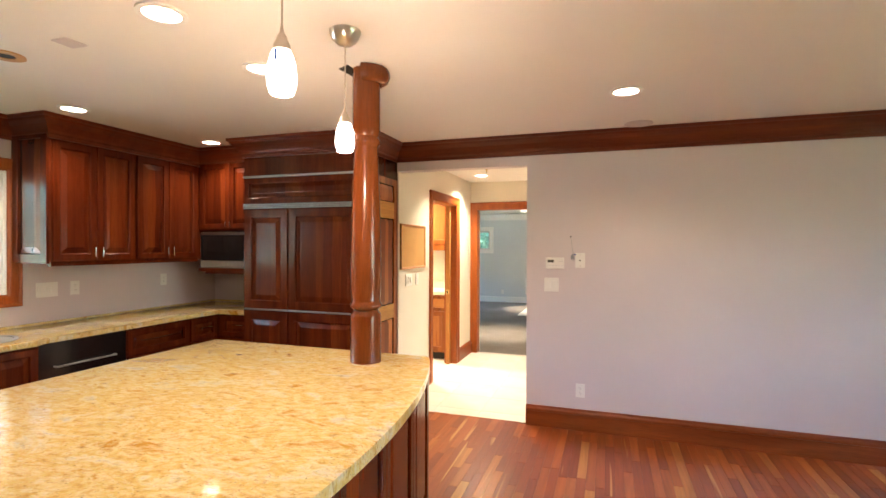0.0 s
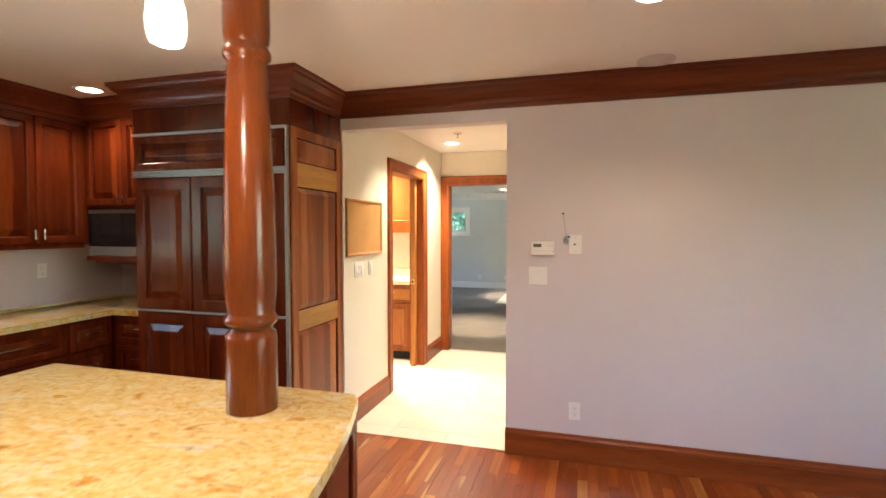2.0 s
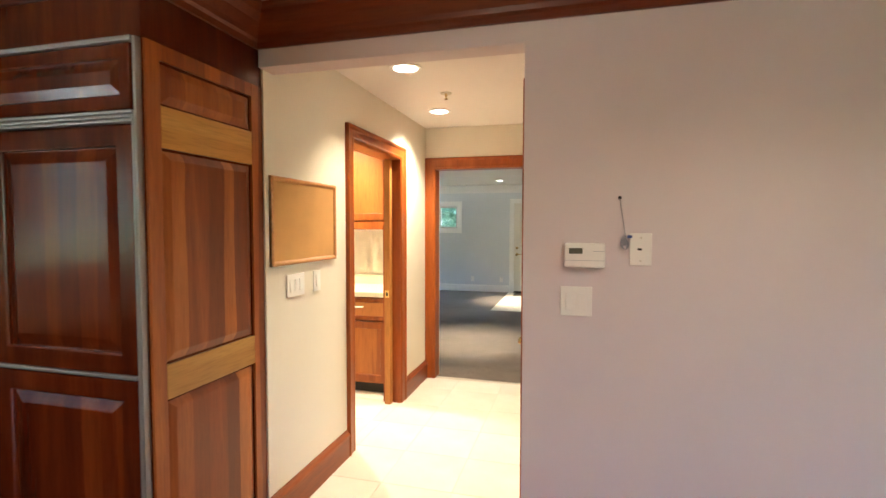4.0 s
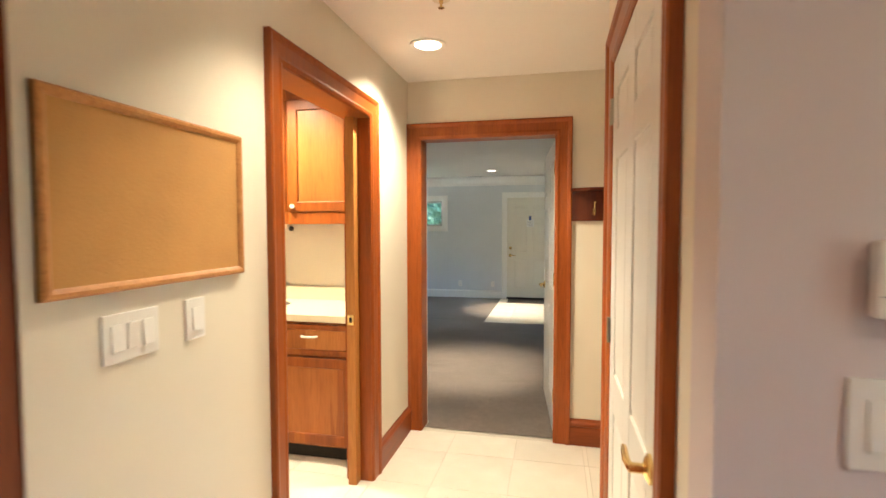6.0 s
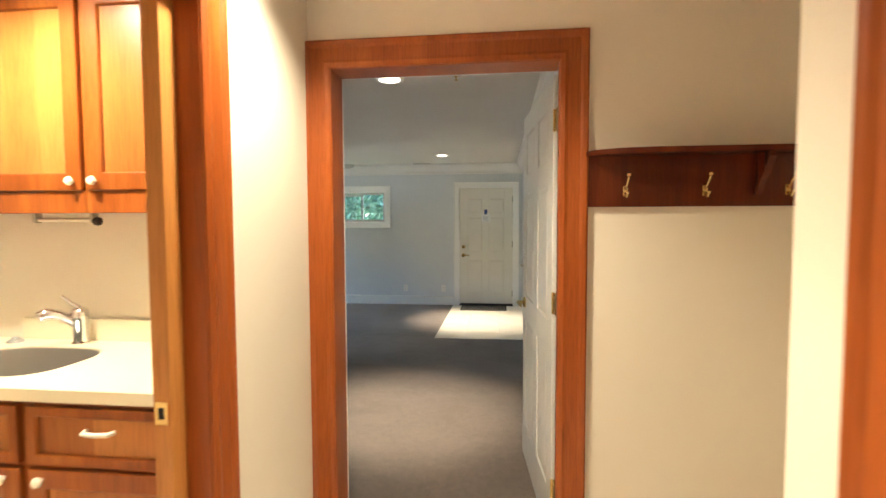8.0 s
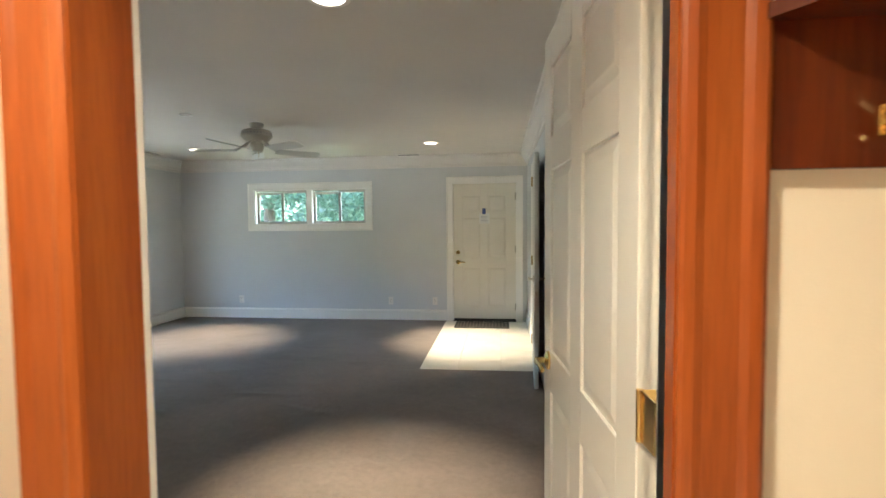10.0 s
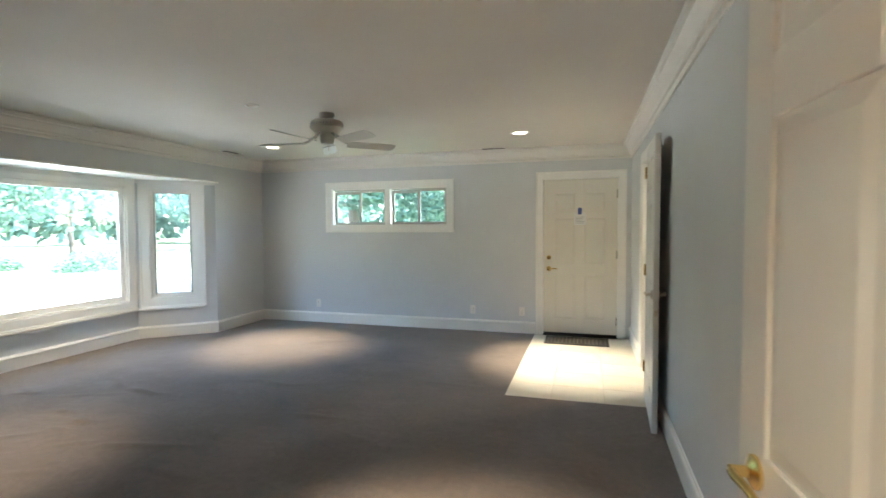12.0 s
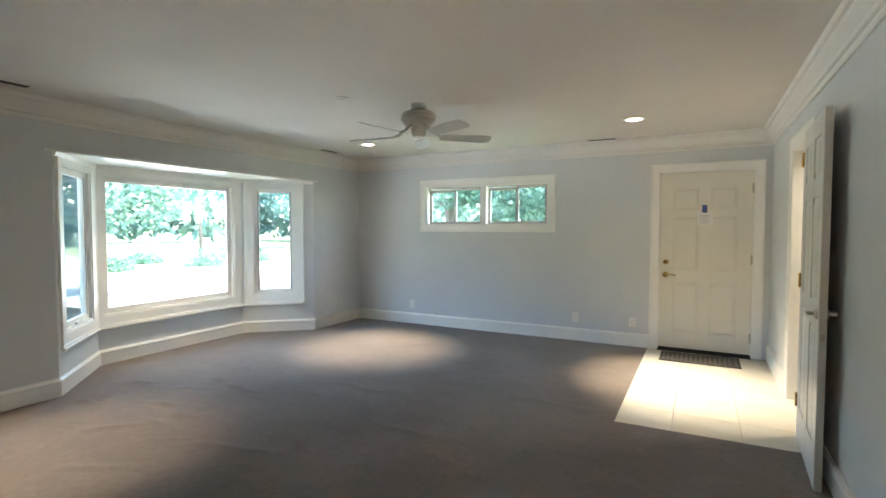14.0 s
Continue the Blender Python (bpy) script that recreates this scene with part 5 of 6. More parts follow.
part("bracket", bm, CHERRY, rail, "scrolled wooden bracket")
for hx in (-0.585, -0.295, -0.005):
    bm = bmesh.new()
    yb = RY - 0.018
    tube(bm, [(hx, yb, 1.565), (hx, yb - 0.012, 1.572), (hx, yb - 0.030, 1.590), (hx + 0.002, yb - 0.045, 1.612)], [0.006, 0.005, 0.004, 0.004], 8)
    tube(bm, [(hx, yb, 1.552), (hx, yb - 0.015, 1.540), (hx, yb - 0.028, 1.538), (hx, yb - 0.036, 1.548)], [0.006, 0.005, 0.0045, 0.004], 8)
    lathe(bm, [(0.0, -0.009), (0.008, -0.005), (0.009, 0), (0.008, 0.005), (0.0, 0.009)], 12, (hx + 0.002, yb - 0.046, 1.617))
    lathe(bm, [(0.0, -0.007), (0.006, -0.004), (0.007, 0), (0.006, 0.004), (0.0, 0.007)], 12, (hx, yb - 0.037, 1.551))
    box(bm, hx - 0.009, hx + 0.009, yb - 0.004, yb, 1.540, 1.580, bevel=0.002)
    part("hook", bm, BRASS, rail, "brass double coat hook", None, True)

# ---------------- laundry ----------------
LB = DY - 0.002
LF = 6.10
def laundry_base(x0, w, label, pull_x, knob_x, sunk=False):
    ob = tagged(new("laundry_base_cabinet"), label, "cabinet", "laundry base cabinets")
    top = 0.745 if sunk else 0.883
    part("body", boxes((0, w, 0.0, LB - LF, 0.10, top), (0, w, 0.06, LB - LF, 0.0, 0.10)), LAUNDRY_WOOD, ob)
    if sunk:
        part("face_rail", boxes((0, w, 0.0, 0.02, 0.745, 0.883)), LAUNDRY_WOOD, ob)
    part("toe_board", boxes((0, w, 0.055, 0.0605, 0.0, 0.10)), DARK, ob)
    cabinet_front(ob, "drawer", 0.015, 0.675, w - 0.03, 0.190, LAUNDRY_WOOD, LAUNDRY_PANEL, s=0.035, flat=True, pull=("arch", pull_x, 0.118, 0.10, IVORY) if pull_x else None)
    cabinet_front(ob, "door", 0.015, 0.115, w - 0.03, 0.545, LAUNDRY_WOOD, LAUNDRY_PANEL, s=0.065, flat=True, pull=("knob", knob_x, 0.512, 0, IVORY))
    place(ob, x0, LF, 0, 0)
    return ob


laundry_base(-2.575, 0.572, "reddish alder laundry base cabinet with a drawer and one door", 0.21, 0.05)
laundry_base(-3.16, 0.583, "reddish alder sink base cabinet in the laundry", None, 0.50, True)
laundry_base(-3.70, 0.538, "reddish alder laundry base cabinet at the wall", None, 0.05)
wt = tagged(new("laundry_worktop"), "cream laminate laundry worktop with a low upstand", "worktop")
SXC, SYC, SA, SB = -2.885, 6.36, 0.255, 0.195
bm = bmesh.new()
def squircle(a, b, n=40, e=3.2):
    return [(SXC + a * math.copysign(abs(math.cos(t)) ** (2 / e), math.cos(t)), SYC + b * math.copysign(abs(math.sin(t)) ** (2 / e), math.sin(t))) for t in [2 * math.pi * i / n for i in range(n)]]
def rect_ring(n=40):
    out = []
    x0, x1, y0, y1 = -4.1, -2.004, LF - 0.03, LB
    for i in range(n):
        t = 2 * math.pi * i / n
        c, s = math.cos(t), math.sin(t)
        k = min(((x1 - SXC) if c > 0 else (SXC - x0)) / max(abs(c), 1e-6), ((y1 - SYC) if s > 0 else (SYC - y0)) / max(abs(s), 1e-6))
        out.append((SXC + c * k, SYC + s * k))
    return out
inner = [bm.verts.new((x, y, 0.925)) for x, y in squircle(SA, SB)]
outer = [bm.verts.new((x, y, 0.925)) for x, y in rect_ring()]
for i in range(40):
    j = (i + 1) % 40
    bm.faces.new((outer[i], outer[j], inner[j], inner[i]))
inner2 = [bm.verts.new((v.co.x, v.co.y, 0.887)) for v in inner]
for i in range(40):
    j = (i + 1) % 40
    bm.faces.new((inner[i], inner[j], inner2[j], inner2[i]))
part("top", bm, LAMINATE, wt)
part("corner_fill", boxes((-4.1, -2.004, LF - 0.03, LF - 0.026, 0.884, 0.9245), (-2.30, -2.004, LF - 0.026, 6.15, 0.887, 0.9242), (-2.2, -2.004, 6.5, LB, 0.887, 0.9242), bevel=0.001), LAMINATE, wt)
part("upstand", boxes((-3.20, -2.004, LB - 0.018, LB, 0.9252, 1.02), bevel=0.003), LAMINATE, wt)
lsink = tagged(new("laundry_sink"), "oval stainless steel laundry sink", "sink")
bm = bmesh.new()
rows = []
for k, z in ((1.0, 0.9265), (0.965, 0.92), (0.94, 0.87), (0.88, 0.79), (0.70, 0.765), (0.1, 0.76)):
    rows.append([bm.verts.new((SXC + (x - SXC) * k, SYC + (y - SYC) * k, z)) for x, y in squircle(SA + 0.006, SB + 0.006)])
for a, b in zip(rows, rows[1:]):
    for i in range(40):
        bm.faces.new((a[i], a[(i + 1) % 40], b[(i + 1) % 40], b[i]))
bm.faces.new(rows[-1])
part("bowl", bm, SINK_STEEL, lsink, "", None, True)
part("drain", lathe(bmesh.new(), [(0.0, 0.764), (0.035, 0.764), (0.04, 0.7615)], 20, (SXC, SYC, 0)), CHROME, lsink)
tap = tagged(new("laundry_tap"), "chrome single-lever tap with a pull-out head", "tap")
part("body", lathe(bmesh.new(), [(0.0, 0.0), (0.036, 0.0), (0.036, 0.006), (0.030, 0.012), (0.029, 0.095), (0.033, 0.102), (0.034, 0.132), (0.028, 0.150), (0.012, 0.160), (0.0, 0.161)], 24), CHROME, tap, "", None, True)
part("spout", tube(bmesh.new(), [(0, 0, 0.075), (-0.022, -0.022, 0.105), (-0.050, -0.052, 0.134), (-0.078, -0.080, 0.142), (-0.096, -0.098, 0.130)], [0.021, 0.020, 0.021, 0.025, 0.024], 16), CHROME, tap, "pull-out spout", None, True)
part("lever", tube(bmesh.new(), [(0, 0, 0.155), (-0.022, -0.014, 0.175), (-0.052, -0.034, 0.212)], [0.011, 0.008, 0.006], 10), CHROME, tap, "chrome lever", None, True)
tap.location = (-2.86, 6.622, 0.9255)
stopper = tagged(link_mesh("sink_stopper", lathe(bmesh.new(), [(0.0, 0.022), (0.012, 0.022), (0.016, 0.014), (0.030, 0.008), (0.034, 0.0), (0.0, 0.0)], 20, (-3.175, 6.62, 0.9255)), STEEL), "small steel sink stopper beside the tap", "sink stopper")
shade(stopper)
tub = tagged(new("white_tub"), "white plastic wash tub upside down on the worktop", "wash tub")
bm = bmesh.new()
rows = []
for k, z in ((1.0, 0.0), (1.0, 0.02), (0.97, 0.035), (0.93, 0.075), (0.86, 0.092), (0.55, 0.097)):
    rows.append([bm.verts.new((k * 0.235 * math.copysign(abs(math.cos(t)) ** 0.55, math.cos(t)), k * 0.19 * math.copysign(abs(math.sin(t)) ** 0.55, math.sin(t)), z)) for t in [2 * math.pi * i / 40 for i in range(40)]])
for a, b in zip(rows, rows[1:]):
    for i in range(40):
        bm.faces.new((a[i], a[(i + 1) % 40], b[(i + 1) % 40], b[i]))
bm.faces.new(rows[-1])
part("shell", bm, PLASTIC, tub, "", None, True)
part("label_strip", boxes((0.0, 0.11, -0.09, -0.05, 0.0945, 0.0985)), GREY_INK, tub, "faint grey printed strip")
tub.location = (-3.46, 6.40, 0.926)
valve = tagged(new("washer_outlet_box"), "recessed washer outlet box with dark valves", "outlet box")
VX = -3.845
part("box_frame", boxes((VX, VX + 0.20, LB - 0.012, LB, 1.01, 1.025), (VX, VX + 0.20, LB - 0.012, LB, 1.205, 1.22), (VX, VX + 0.015, LB - 0.012, LB, 1.025, 1.205), (VX + 0.185, VX + 0.20, LB - 0.012, LB, 1.025, 1.205), bevel=0.002), PLASTIC, valve)
part("box_back", boxes((VX + 0.015, VX + 0.185, LB - 0.004, LB, 1.025, 1.205)), DULL_BRASS, valve)
for vx in (VX + 0.06, VX + 0.14):
    part("valve", tube(bmesh.new(), [(vx, LB - 0.004, 1.06), (vx, LB - 0.03, 1.06), (vx, LB - 0.035, 1.09), (vx, LB - 0.05, 1.095)], [0.014, 0.014, 0.012, 0.018], 10), DARK, valve, "dark valve tap", None, True)

def laundry_upper(x0, w, label, knob_left):
    ob = tagged(new("laundry_wall_cabinet"), label, "cabinet", "laundry wall cabinets")
    part("body", boxes((0, w, 0.0, LB - 6.45, 0.0, 0.905), bevel=0.001), LAUNDRY_WOOD, ob)
    part("light_rail", boxes((0, w, -0.01, 0.012, -0.052, 0.03), bevel=0.003), LAUNDRY_WOOD, ob)
    part("top_moulding", sweep(bmesh.new(), [(0, 0, 0.80), (w, 0, 0.80)], UP, [(0, 0), (0.008, 0), (0.012, 0.03), (0.030, 0.07), (0.034, 0.10), (0, 0.10)]), LAUNDRY_WOOD, ob)
    cabinet_front(ob, "door", 0.012, 0.035, w - 0.024, 0.755, LAUNDRY_WOOD, LAUNDRY_PANEL, s=0.068, flat=True, pull=("knob", 0.034 if knob_left else w - 0.058, 0.035, 0, IVORY))
    place(ob, x0, 6.45, 1.535, 0)
    return ob


laundry_upper(-3.205, 0.565, "golden alder laundry wall cabinet with one door", False)
laundry_upper(-2.638, 0.632, "golden alder laundry wall cabinet beside the doorway", True)
laundry_upper(-3.76, 0.553, "golden alder laundry wall cabinet at the wall", True)
holder = tagged(new("towel_holder"), "slim metal paper towel holder under the cabinet", "towel holder")
part("rod", tube(bmesh.new(), [(-2.915, 6.50, 1.458), (-2.665, 6.50, 1.458)], 0.008, 10), NICKEL, holder, "", None, True)
for xx in (-2.915, -2.665):
    part("bracket", boxes((xx - 0.006, xx + 0.006, 6.485, 6.515, 1.445, 1.535), bevel=0.002), DULL_BRASS, holder)
part("end_knob", lathe(bmesh.new(), [(0.0, -0.012), (0.016, -0.01), (0.018, 0.0), (0.016, 0.010), (0.0, 0.012)], 16, (-2.650, 6.50, 1.452), "x"), DARK, holder, "dark end knob", None, True)
outlet(-2.13, LB, 1.14, 0, "white power outlet over the laundry worktop")

# ---------------- den ----------------
# bay windows
for (m, L, a, b), crank, nm in zip(bay_frames, (True, False, True), ("window_bay_1", "window_bay_2", "window_bay_3")):
    w, h = L - a - b, 1.455
    ob = simple_window(nm, m @ pose(a, 0, 0.50), w, h, WHITE_TRIM, "white casement window of the bay" if crank else "large white fixed picture window of the bay", sash=0.058, depth=0.115)
    if crank:
        part("seal", boxes((0.058, 0.066, 0.028, 0.032, 0.06, h - 0.06), (w - 0.066, w - 0.058, 0.028, 0.032, 0.06, h - 0.06)), SEAL, ob)
        bm = boxes((-0.05, 0.05, 0.005, 0.03, 0.0, 0.022), bevel=0.004)
        tube(bm, [(0.03, 0.012, 0.018), (0.045, -0.01, 0.035), (0.0, -0.022, 0.030), (-0.03, -0.02, 0.024)], 0.005, 8)
        part("crank", bm, WHITE_TRIM, ob, "white folding window crank", pose(w / 2, 0.0, 0.025), True)
        wires = [(0.060 + k * 0.003, 0.0608 + k * 0.003, 0.080, 0.0808, 0.06, h - 0.06) for k in range(int((w - 0.12) / 0.003))]
        part("insect_screen", boxes(*wires), SCREEN, ob, "dark woven insect screen")
        part("latch", boxes((w - 0.036, w - 0.022, 0.012, 0.03, 0.45, 0.56), (w - 0.036, w - 0.022, 0.012, 0.03, 1.05, 1.16), bevel=0.003), WHITE_TRIM, ob)
    cas = sweep(bmesh.new(), [(a, 0, 0.50), (a, 0, 1.955), (L - b, 0, 1.955), (L - b, 0, 0.50)], (0, -1, 0), flip([(0, 0), (0.112, 0), (0.112, 0.022), (0.095, 0.022), (0.085, 0.016), (0, 0.012)]), True)
    c = structure("trim_" + nm, cas, WHITE_TRIM, "white window casing in the bay", "window casing")
    c.matrix_world = m
trim("trim_bay_sill", [(x, y, 0.365) for x, y in [(BAY[0][0] - 0.04, BAY[0][1] + 0.04), BAY[1], BAY[2], (BAY[3][0] - 0.12, BAY[3][1] - 0.10)]], UP, [(0, 0), (0.028, 0), (0.034, 0.012), (0.034, 0.022), (0, 0.026)], WHITE_TRIM, "white moulding under the bay windows", "window sill")
trim("trim_bay_head", [(x, y, 2.0) for x, y in BAY], UP, [(0, 0), (0.02, 0), (0.03, 0.03), (0.03, 0.0445), (0, 0.0445)], WHITE_TRIM, "white head moulding of the bay", "trim")
trim("trim_bay_edge", [(DXL + 0.001, 9.10, 2.03), (DXL + 0.001, 12.29, 2.03)], UP, [(0, 0), (0.012, 0), (0.016, 0.012), (0.010, 0.022), (0, 0.022)], WHITE_TRIM, "thin white edge over the bay", "trim")

# high slider window
m = pose(-4.85, DB, 1.448)
ob = tagged(new("window_high"), "high white window with four grey sliding sashes", "window", "", "structure")
ob.matrix_world = m
w, h = 1.77, 0.537
part("window_frame", boxes((0, 0.015, -0.001, 0.139, 0, h), (w - 0.015, w, -0.001, 0.139, 0, h), (0.015, w - 0.015, 0, 0.139, 0, 0.015), (0.015, w - 0.015, 0, 0.139, h - 0.015, h), (w / 2 - 0.04, w / 2 + 0.04, -0.010, 0.139, 0.0155, h - 0.0155)), WHITE_TRIM, ob)
for base in (0.015, w / 2 + 0.04):
    half = (w / 2 - 0.055) / 2
    for k, dy in ((0, 0.075), (1, 0.045)):
        a, b2, s = base + k * half - 0.01 * k, base + (k + 1) * half + 0.01 * (1 - k), 0.035
        z1 = h - 0.04 + 0.02 * k
        g = part("sash", boxes((a, a + s, dy, dy + 0.028, 0.016, z1), (b2 - s, b2, dy, dy + 0.028, 0.016, z1), (a + s, b2 - s, dy + 0.001, dy + 0.027, 0.016, 0.05), (a + s, b2 - s, dy + 0.001, dy + 0.027, z1 - 0.035, z1), bevel=0.002), FRAME_GREY, ob, "grey aluminium sliding sash")
        p = part("pane", boxes((a + s - 0.004, b2 - s + 0.004, dy + 0.011, dy + 0.016, 0.046, z1 - 0.031)), GLASS, g)
        p.visible_shadow = False
    part("track", boxes((base, base + 2 * half, 0.04, 0.11, h - 0.030, h - 0.0155)), FRAME_GREY, ob)
trim("trim_high_window", [(-4.85, DB, 1.448), (-4.85, DB, 1.985), (-3.08, DB, 1.985), (-3.08, DB, 1.448)], (0, -1, 0), flip(CASING_P), WHITE_TRIM, "white casing of the high window", "window casing", True)

# ceiling fan
fan = tagged(new("ceiling_fan"), "white five-blade ceiling fan hugging the ceiling", "ceiling fan")
part("canopy", lathe(bmesh.new(), [(0.0, 0.0), (0.066, 0.0), (0.070, -0.02), (0.060, -0.045), (0.045, -0.055), (0.0, -0.055)], 32), FAN_WHITE, fan, "", None, True)
part("motor_housing", lathe(bmesh.new(), [(0.0, -0.055), (0.05, -0.055), (0.10, -0.062), (0.135, -0.075), (0.145, -0.095), (0.145, -0.118), (0.150, -0.122), (0.150, -0.135), (0.140, -0.142), (0.115, -0.170), (0.090, -0.182), (0.0, -0.182)], 40), FAN_WHITE, fan, "", None, True)
vb = bmesh.new()
for i in range(30):
    t = 2 * math.pi * i / 30
    c, s = math.cos(t), math.sin(t)
    vs = [vb.verts.new((r * c - o * s, r * s + o * c, z)) for r, z, o in ((0.1465, -0.098, -0.005), (0.1465, -0.116, -0.005), (0.1465, -0.116, 0.005), (0.1465, -0.098, 0.005))]
    vb.faces.new(vs)
part("vent_slots", vb, GREY_INK, fan)
part("switch_cup", lathe(bmesh.new(), [(0.0, -0.182), (0.060, -0.182), (0.064, -0.21), (0.062, -0.250), (0.050, -0.272), (0.022, -0.282), (0.0, -0.283)], 28), FAN_WHITE, fan, "", None, True)
for k in range(5):
    a = 44.0 + 72 * k
    arm = bmesh.new()
    tube(arm, [(0.08, 0, -0.178), (0.13, 0.0, -0.215), (0.17, 0.012, -0.245), (0.215, 0.02, -0.259)], [0.012, 0.010, 0.009, 0.007], 8)
    tube(arm, [(0.13, 0, -0.215), (0.17, -0.012, -0.245), (0.215, -0.02, -0.259)], [0.010, 0.009, 0.007], 8)
    br = part("blade_iron", arm, FAN_WHITE, fan, "", pose(0, 0, 0, 0, 0, a), True)
    bl = bmesh.new()
    out = [(0.19, -0.050), (0.21, -0.056), (0.50, -0.066), (0.60, -0.066), (0.635, -0.05), (0.645, -0.02), (0.645, 0.02), (0.635, 0.05), (0.60, 0.066), (0.50, 0.066), (0.21, 0.056), (0.19, 0.050)]
    slab_poly(bl, out, -0.003, 0.003)
    part("blade", bl, FAN_WHITE, fan, "white blade", pose(0, 0, -0.262, 0, 0, a) @ pose(0, 0, 0, -16, 0, 0))
part("pull_chain", tube(bmesh.new(), [(0.03, -0.03, -0.27), (0.031, -0.031, -0.34)], 0.0018, 6), BRASS, fan)
fan.location = (-3.46, 10.65, DZ)

def ceiling_vent(x, y, rz, label):
    ob = tagged(new("ceiling_vent"), label, "ceiling vent", "ceiling vents")
    part("vent_frame", boxes((-0.17, 0.17, -0.06, -0.045, -0.006, 0), (-0.17, 0.17, 0.045, 0.06, -0.006, 0), (-0.17, -0.155, -0.045, 0.045, -0.006, 0), (0.155, 0.17, -0.045, 0.045, -0.006, 0)), WHITE_TRIM, ob)
    part("backing", boxes((-0.155, 0.155, -0.045, 0.045, -0.001, 0)), DARK, ob)
    for k in range(6):
        part("slat", boxes((-0.155, 0.155, -0.006, 0.003, -0.001, 0.0005)), VENT_SHADE, ob, "", pose(0, -0.037 + k * 0.0148, -0.003, 35))
    place(ob, x, y, DZ - 0.0005, rz)


ceiling_vent(-2.395, 13.05, 0, "narrow white ceiling vent near the far wall")
ceiling_vent(-5.80, 12.25, 90, "narrow white ceiling vent above the bay wall")
ceiling_vent(-5.72, 8.72, 90, "narrow white ceiling vent above the wall")
ceiling_ring("smoke_detector_base", -3.9, 10.2, DZ, 0.04, 0.055, WHITE_TRIM, CEIL, "flat round ceiling plate", "ceiling plate")
for x in (-2.72, -2.05, -5.1):
    outlet(x, DB, 0.29, 0, "white power outlet above the baseboard")
dm = tagged(new("door_mat"), "dark grey door mat with a paler border", "door mat")
part("pad", boxes((-1.72, -0.96, 12.72, 13.14, 0.0, 0.010), bevel=0.003), MAT_DARK, dm)
part("border", boxes((-1.69, -0.99, 12.75, 12.77, 0.010, 0.0125), (-1.69, -0.99, 13.09, 13.11, 0.010, 0.0125), (-1.69, -1.67, 12.77, 13.09, 0.010, 0.0125), (-1.01, -0.99, 12.77, 13.09, 0.010, 0.0125)), MAT_MID, dm)
part("ribs", boxes(*[(-1.65 + k * 0.045, -1.63 + k * 0.045, 12.79, 13.07, 0.010, 0.0118) for k in range(14)]), MAT_MID, dm)

# ---------------- outdoors ----------------
bm = bmesh.new()
bmesh.ops.create_grid(bm, x_segments=40, y_segments=40, size=600)
ground = structure("ground", bm, GRASS, "mown green lawn reaching to the trees", "ground")
ground.location.z = -0.45
drive = structure("road", slab_poly(bmesh.new(), [(-22, -40), (-8.5, -40), (-8.2, 5), (-8.4, 22), (-10, 60), (-22, 60)], -0.45, -0.42), GRAVEL, "pale sunlit gravel drive", "road")
slab2 = structure("wall_outer", boxes((-7.2, 4.6, -4.0, -3.2, -0.45, -0.2), (3.8, 4.6, -3.2, 13.4, -0.45, -0.2)), SIDING, "low concrete base outside the house", "wall")
structure("roof", boxes((-7.6, 4.8, -4.2, 13.9, 2.66, 2.80)), SIDING, "roof slab closing the house above the ceilings", "roof")


def leaf_quad(bm, c, s, rnd):
    n = Vector((rnd.gauss(0, 1), rnd.gauss(0, 1), rnd.gauss(0, 1) + 0.4)).normalized()
    u = n.orthogonal().normalized()
    u.rotate(Matrix.Rotation(rnd.random() * 6.28, 3, n))
    v = n.cross(u)
    bm.faces.new([bm.verts.new(c + s * (a * u + b * v)) for a, b in ((-1, 0), (-0.2, -0.55), (1, 0), (-0.2, 0.55))])


def tree(x, y, h, spread, seed, leaves, mat, base=0.35, label="leafy green deciduous tree on the lawn", leaf=0.16):
    rnd = random.Random(seed)
    ob = tagged(new("tree"), label, "tree", "trees outside")
    tr = bmesh.new()
    r = h * 0.018
    lean = [(rnd.gauss(0, 0.02) * h, rnd.gauss(0, 0.02) * h) for _ in range(6)]
    pts = [Vector((lean[i][0] * i / 5, lean[i][1] * i / 5, h * 0.85 * i / 5)) for i in range(6)]
    tube(tr, pts, [r * (1.25 - 0.2 * i) for i in range(6)], 9)
    centres = []
    for k in range(11):
        f = base + (0.88 - base) * k / 10
        a = k * 2.4 + rnd.random()
        p = pts[min(4, int(f * 5 / 0.85))].lerp(pts[min(5, int(f * 5 / 0.85) + 1)], 0.5)
        ln = spread * (1.05 - 0.65 * abs(f - base - 0.12)) * (0.6 + 0.5 * rnd.random())
        q = p + Vector((math.cos(a) * ln, math.sin(a) * ln, ln * 0.35))
        mid = p.lerp(q, 0.5) + Vector((0, 0, -0.04 * ln))
        tube(tr, [p, mid, q], [r * 0.45, r * 0.3, r * 0.1], 6)
        centres += [(q, ln * 0.45), (mid, ln * 0.35), (p.lerp(q, 0.8), ln * 0.4)]
    part("trunk", tr, BARK, ob, "", None, True)
    cr = bmesh.new()
    for _ in range(leaves):
        c, rad = rnd.choice(centres)
        d = Vector((rnd.gauss(0, 1), rnd.gauss(0, 1), rnd.gauss(0, 0.6)))
        leaf_quad(cr, c + d * rad * 0.55, leaf * (0.6 + 0.8 * rnd.random()), rnd)
    part("crown", cr, mat, ob)
    ob.location = (x, y, -0.45)
    return ob


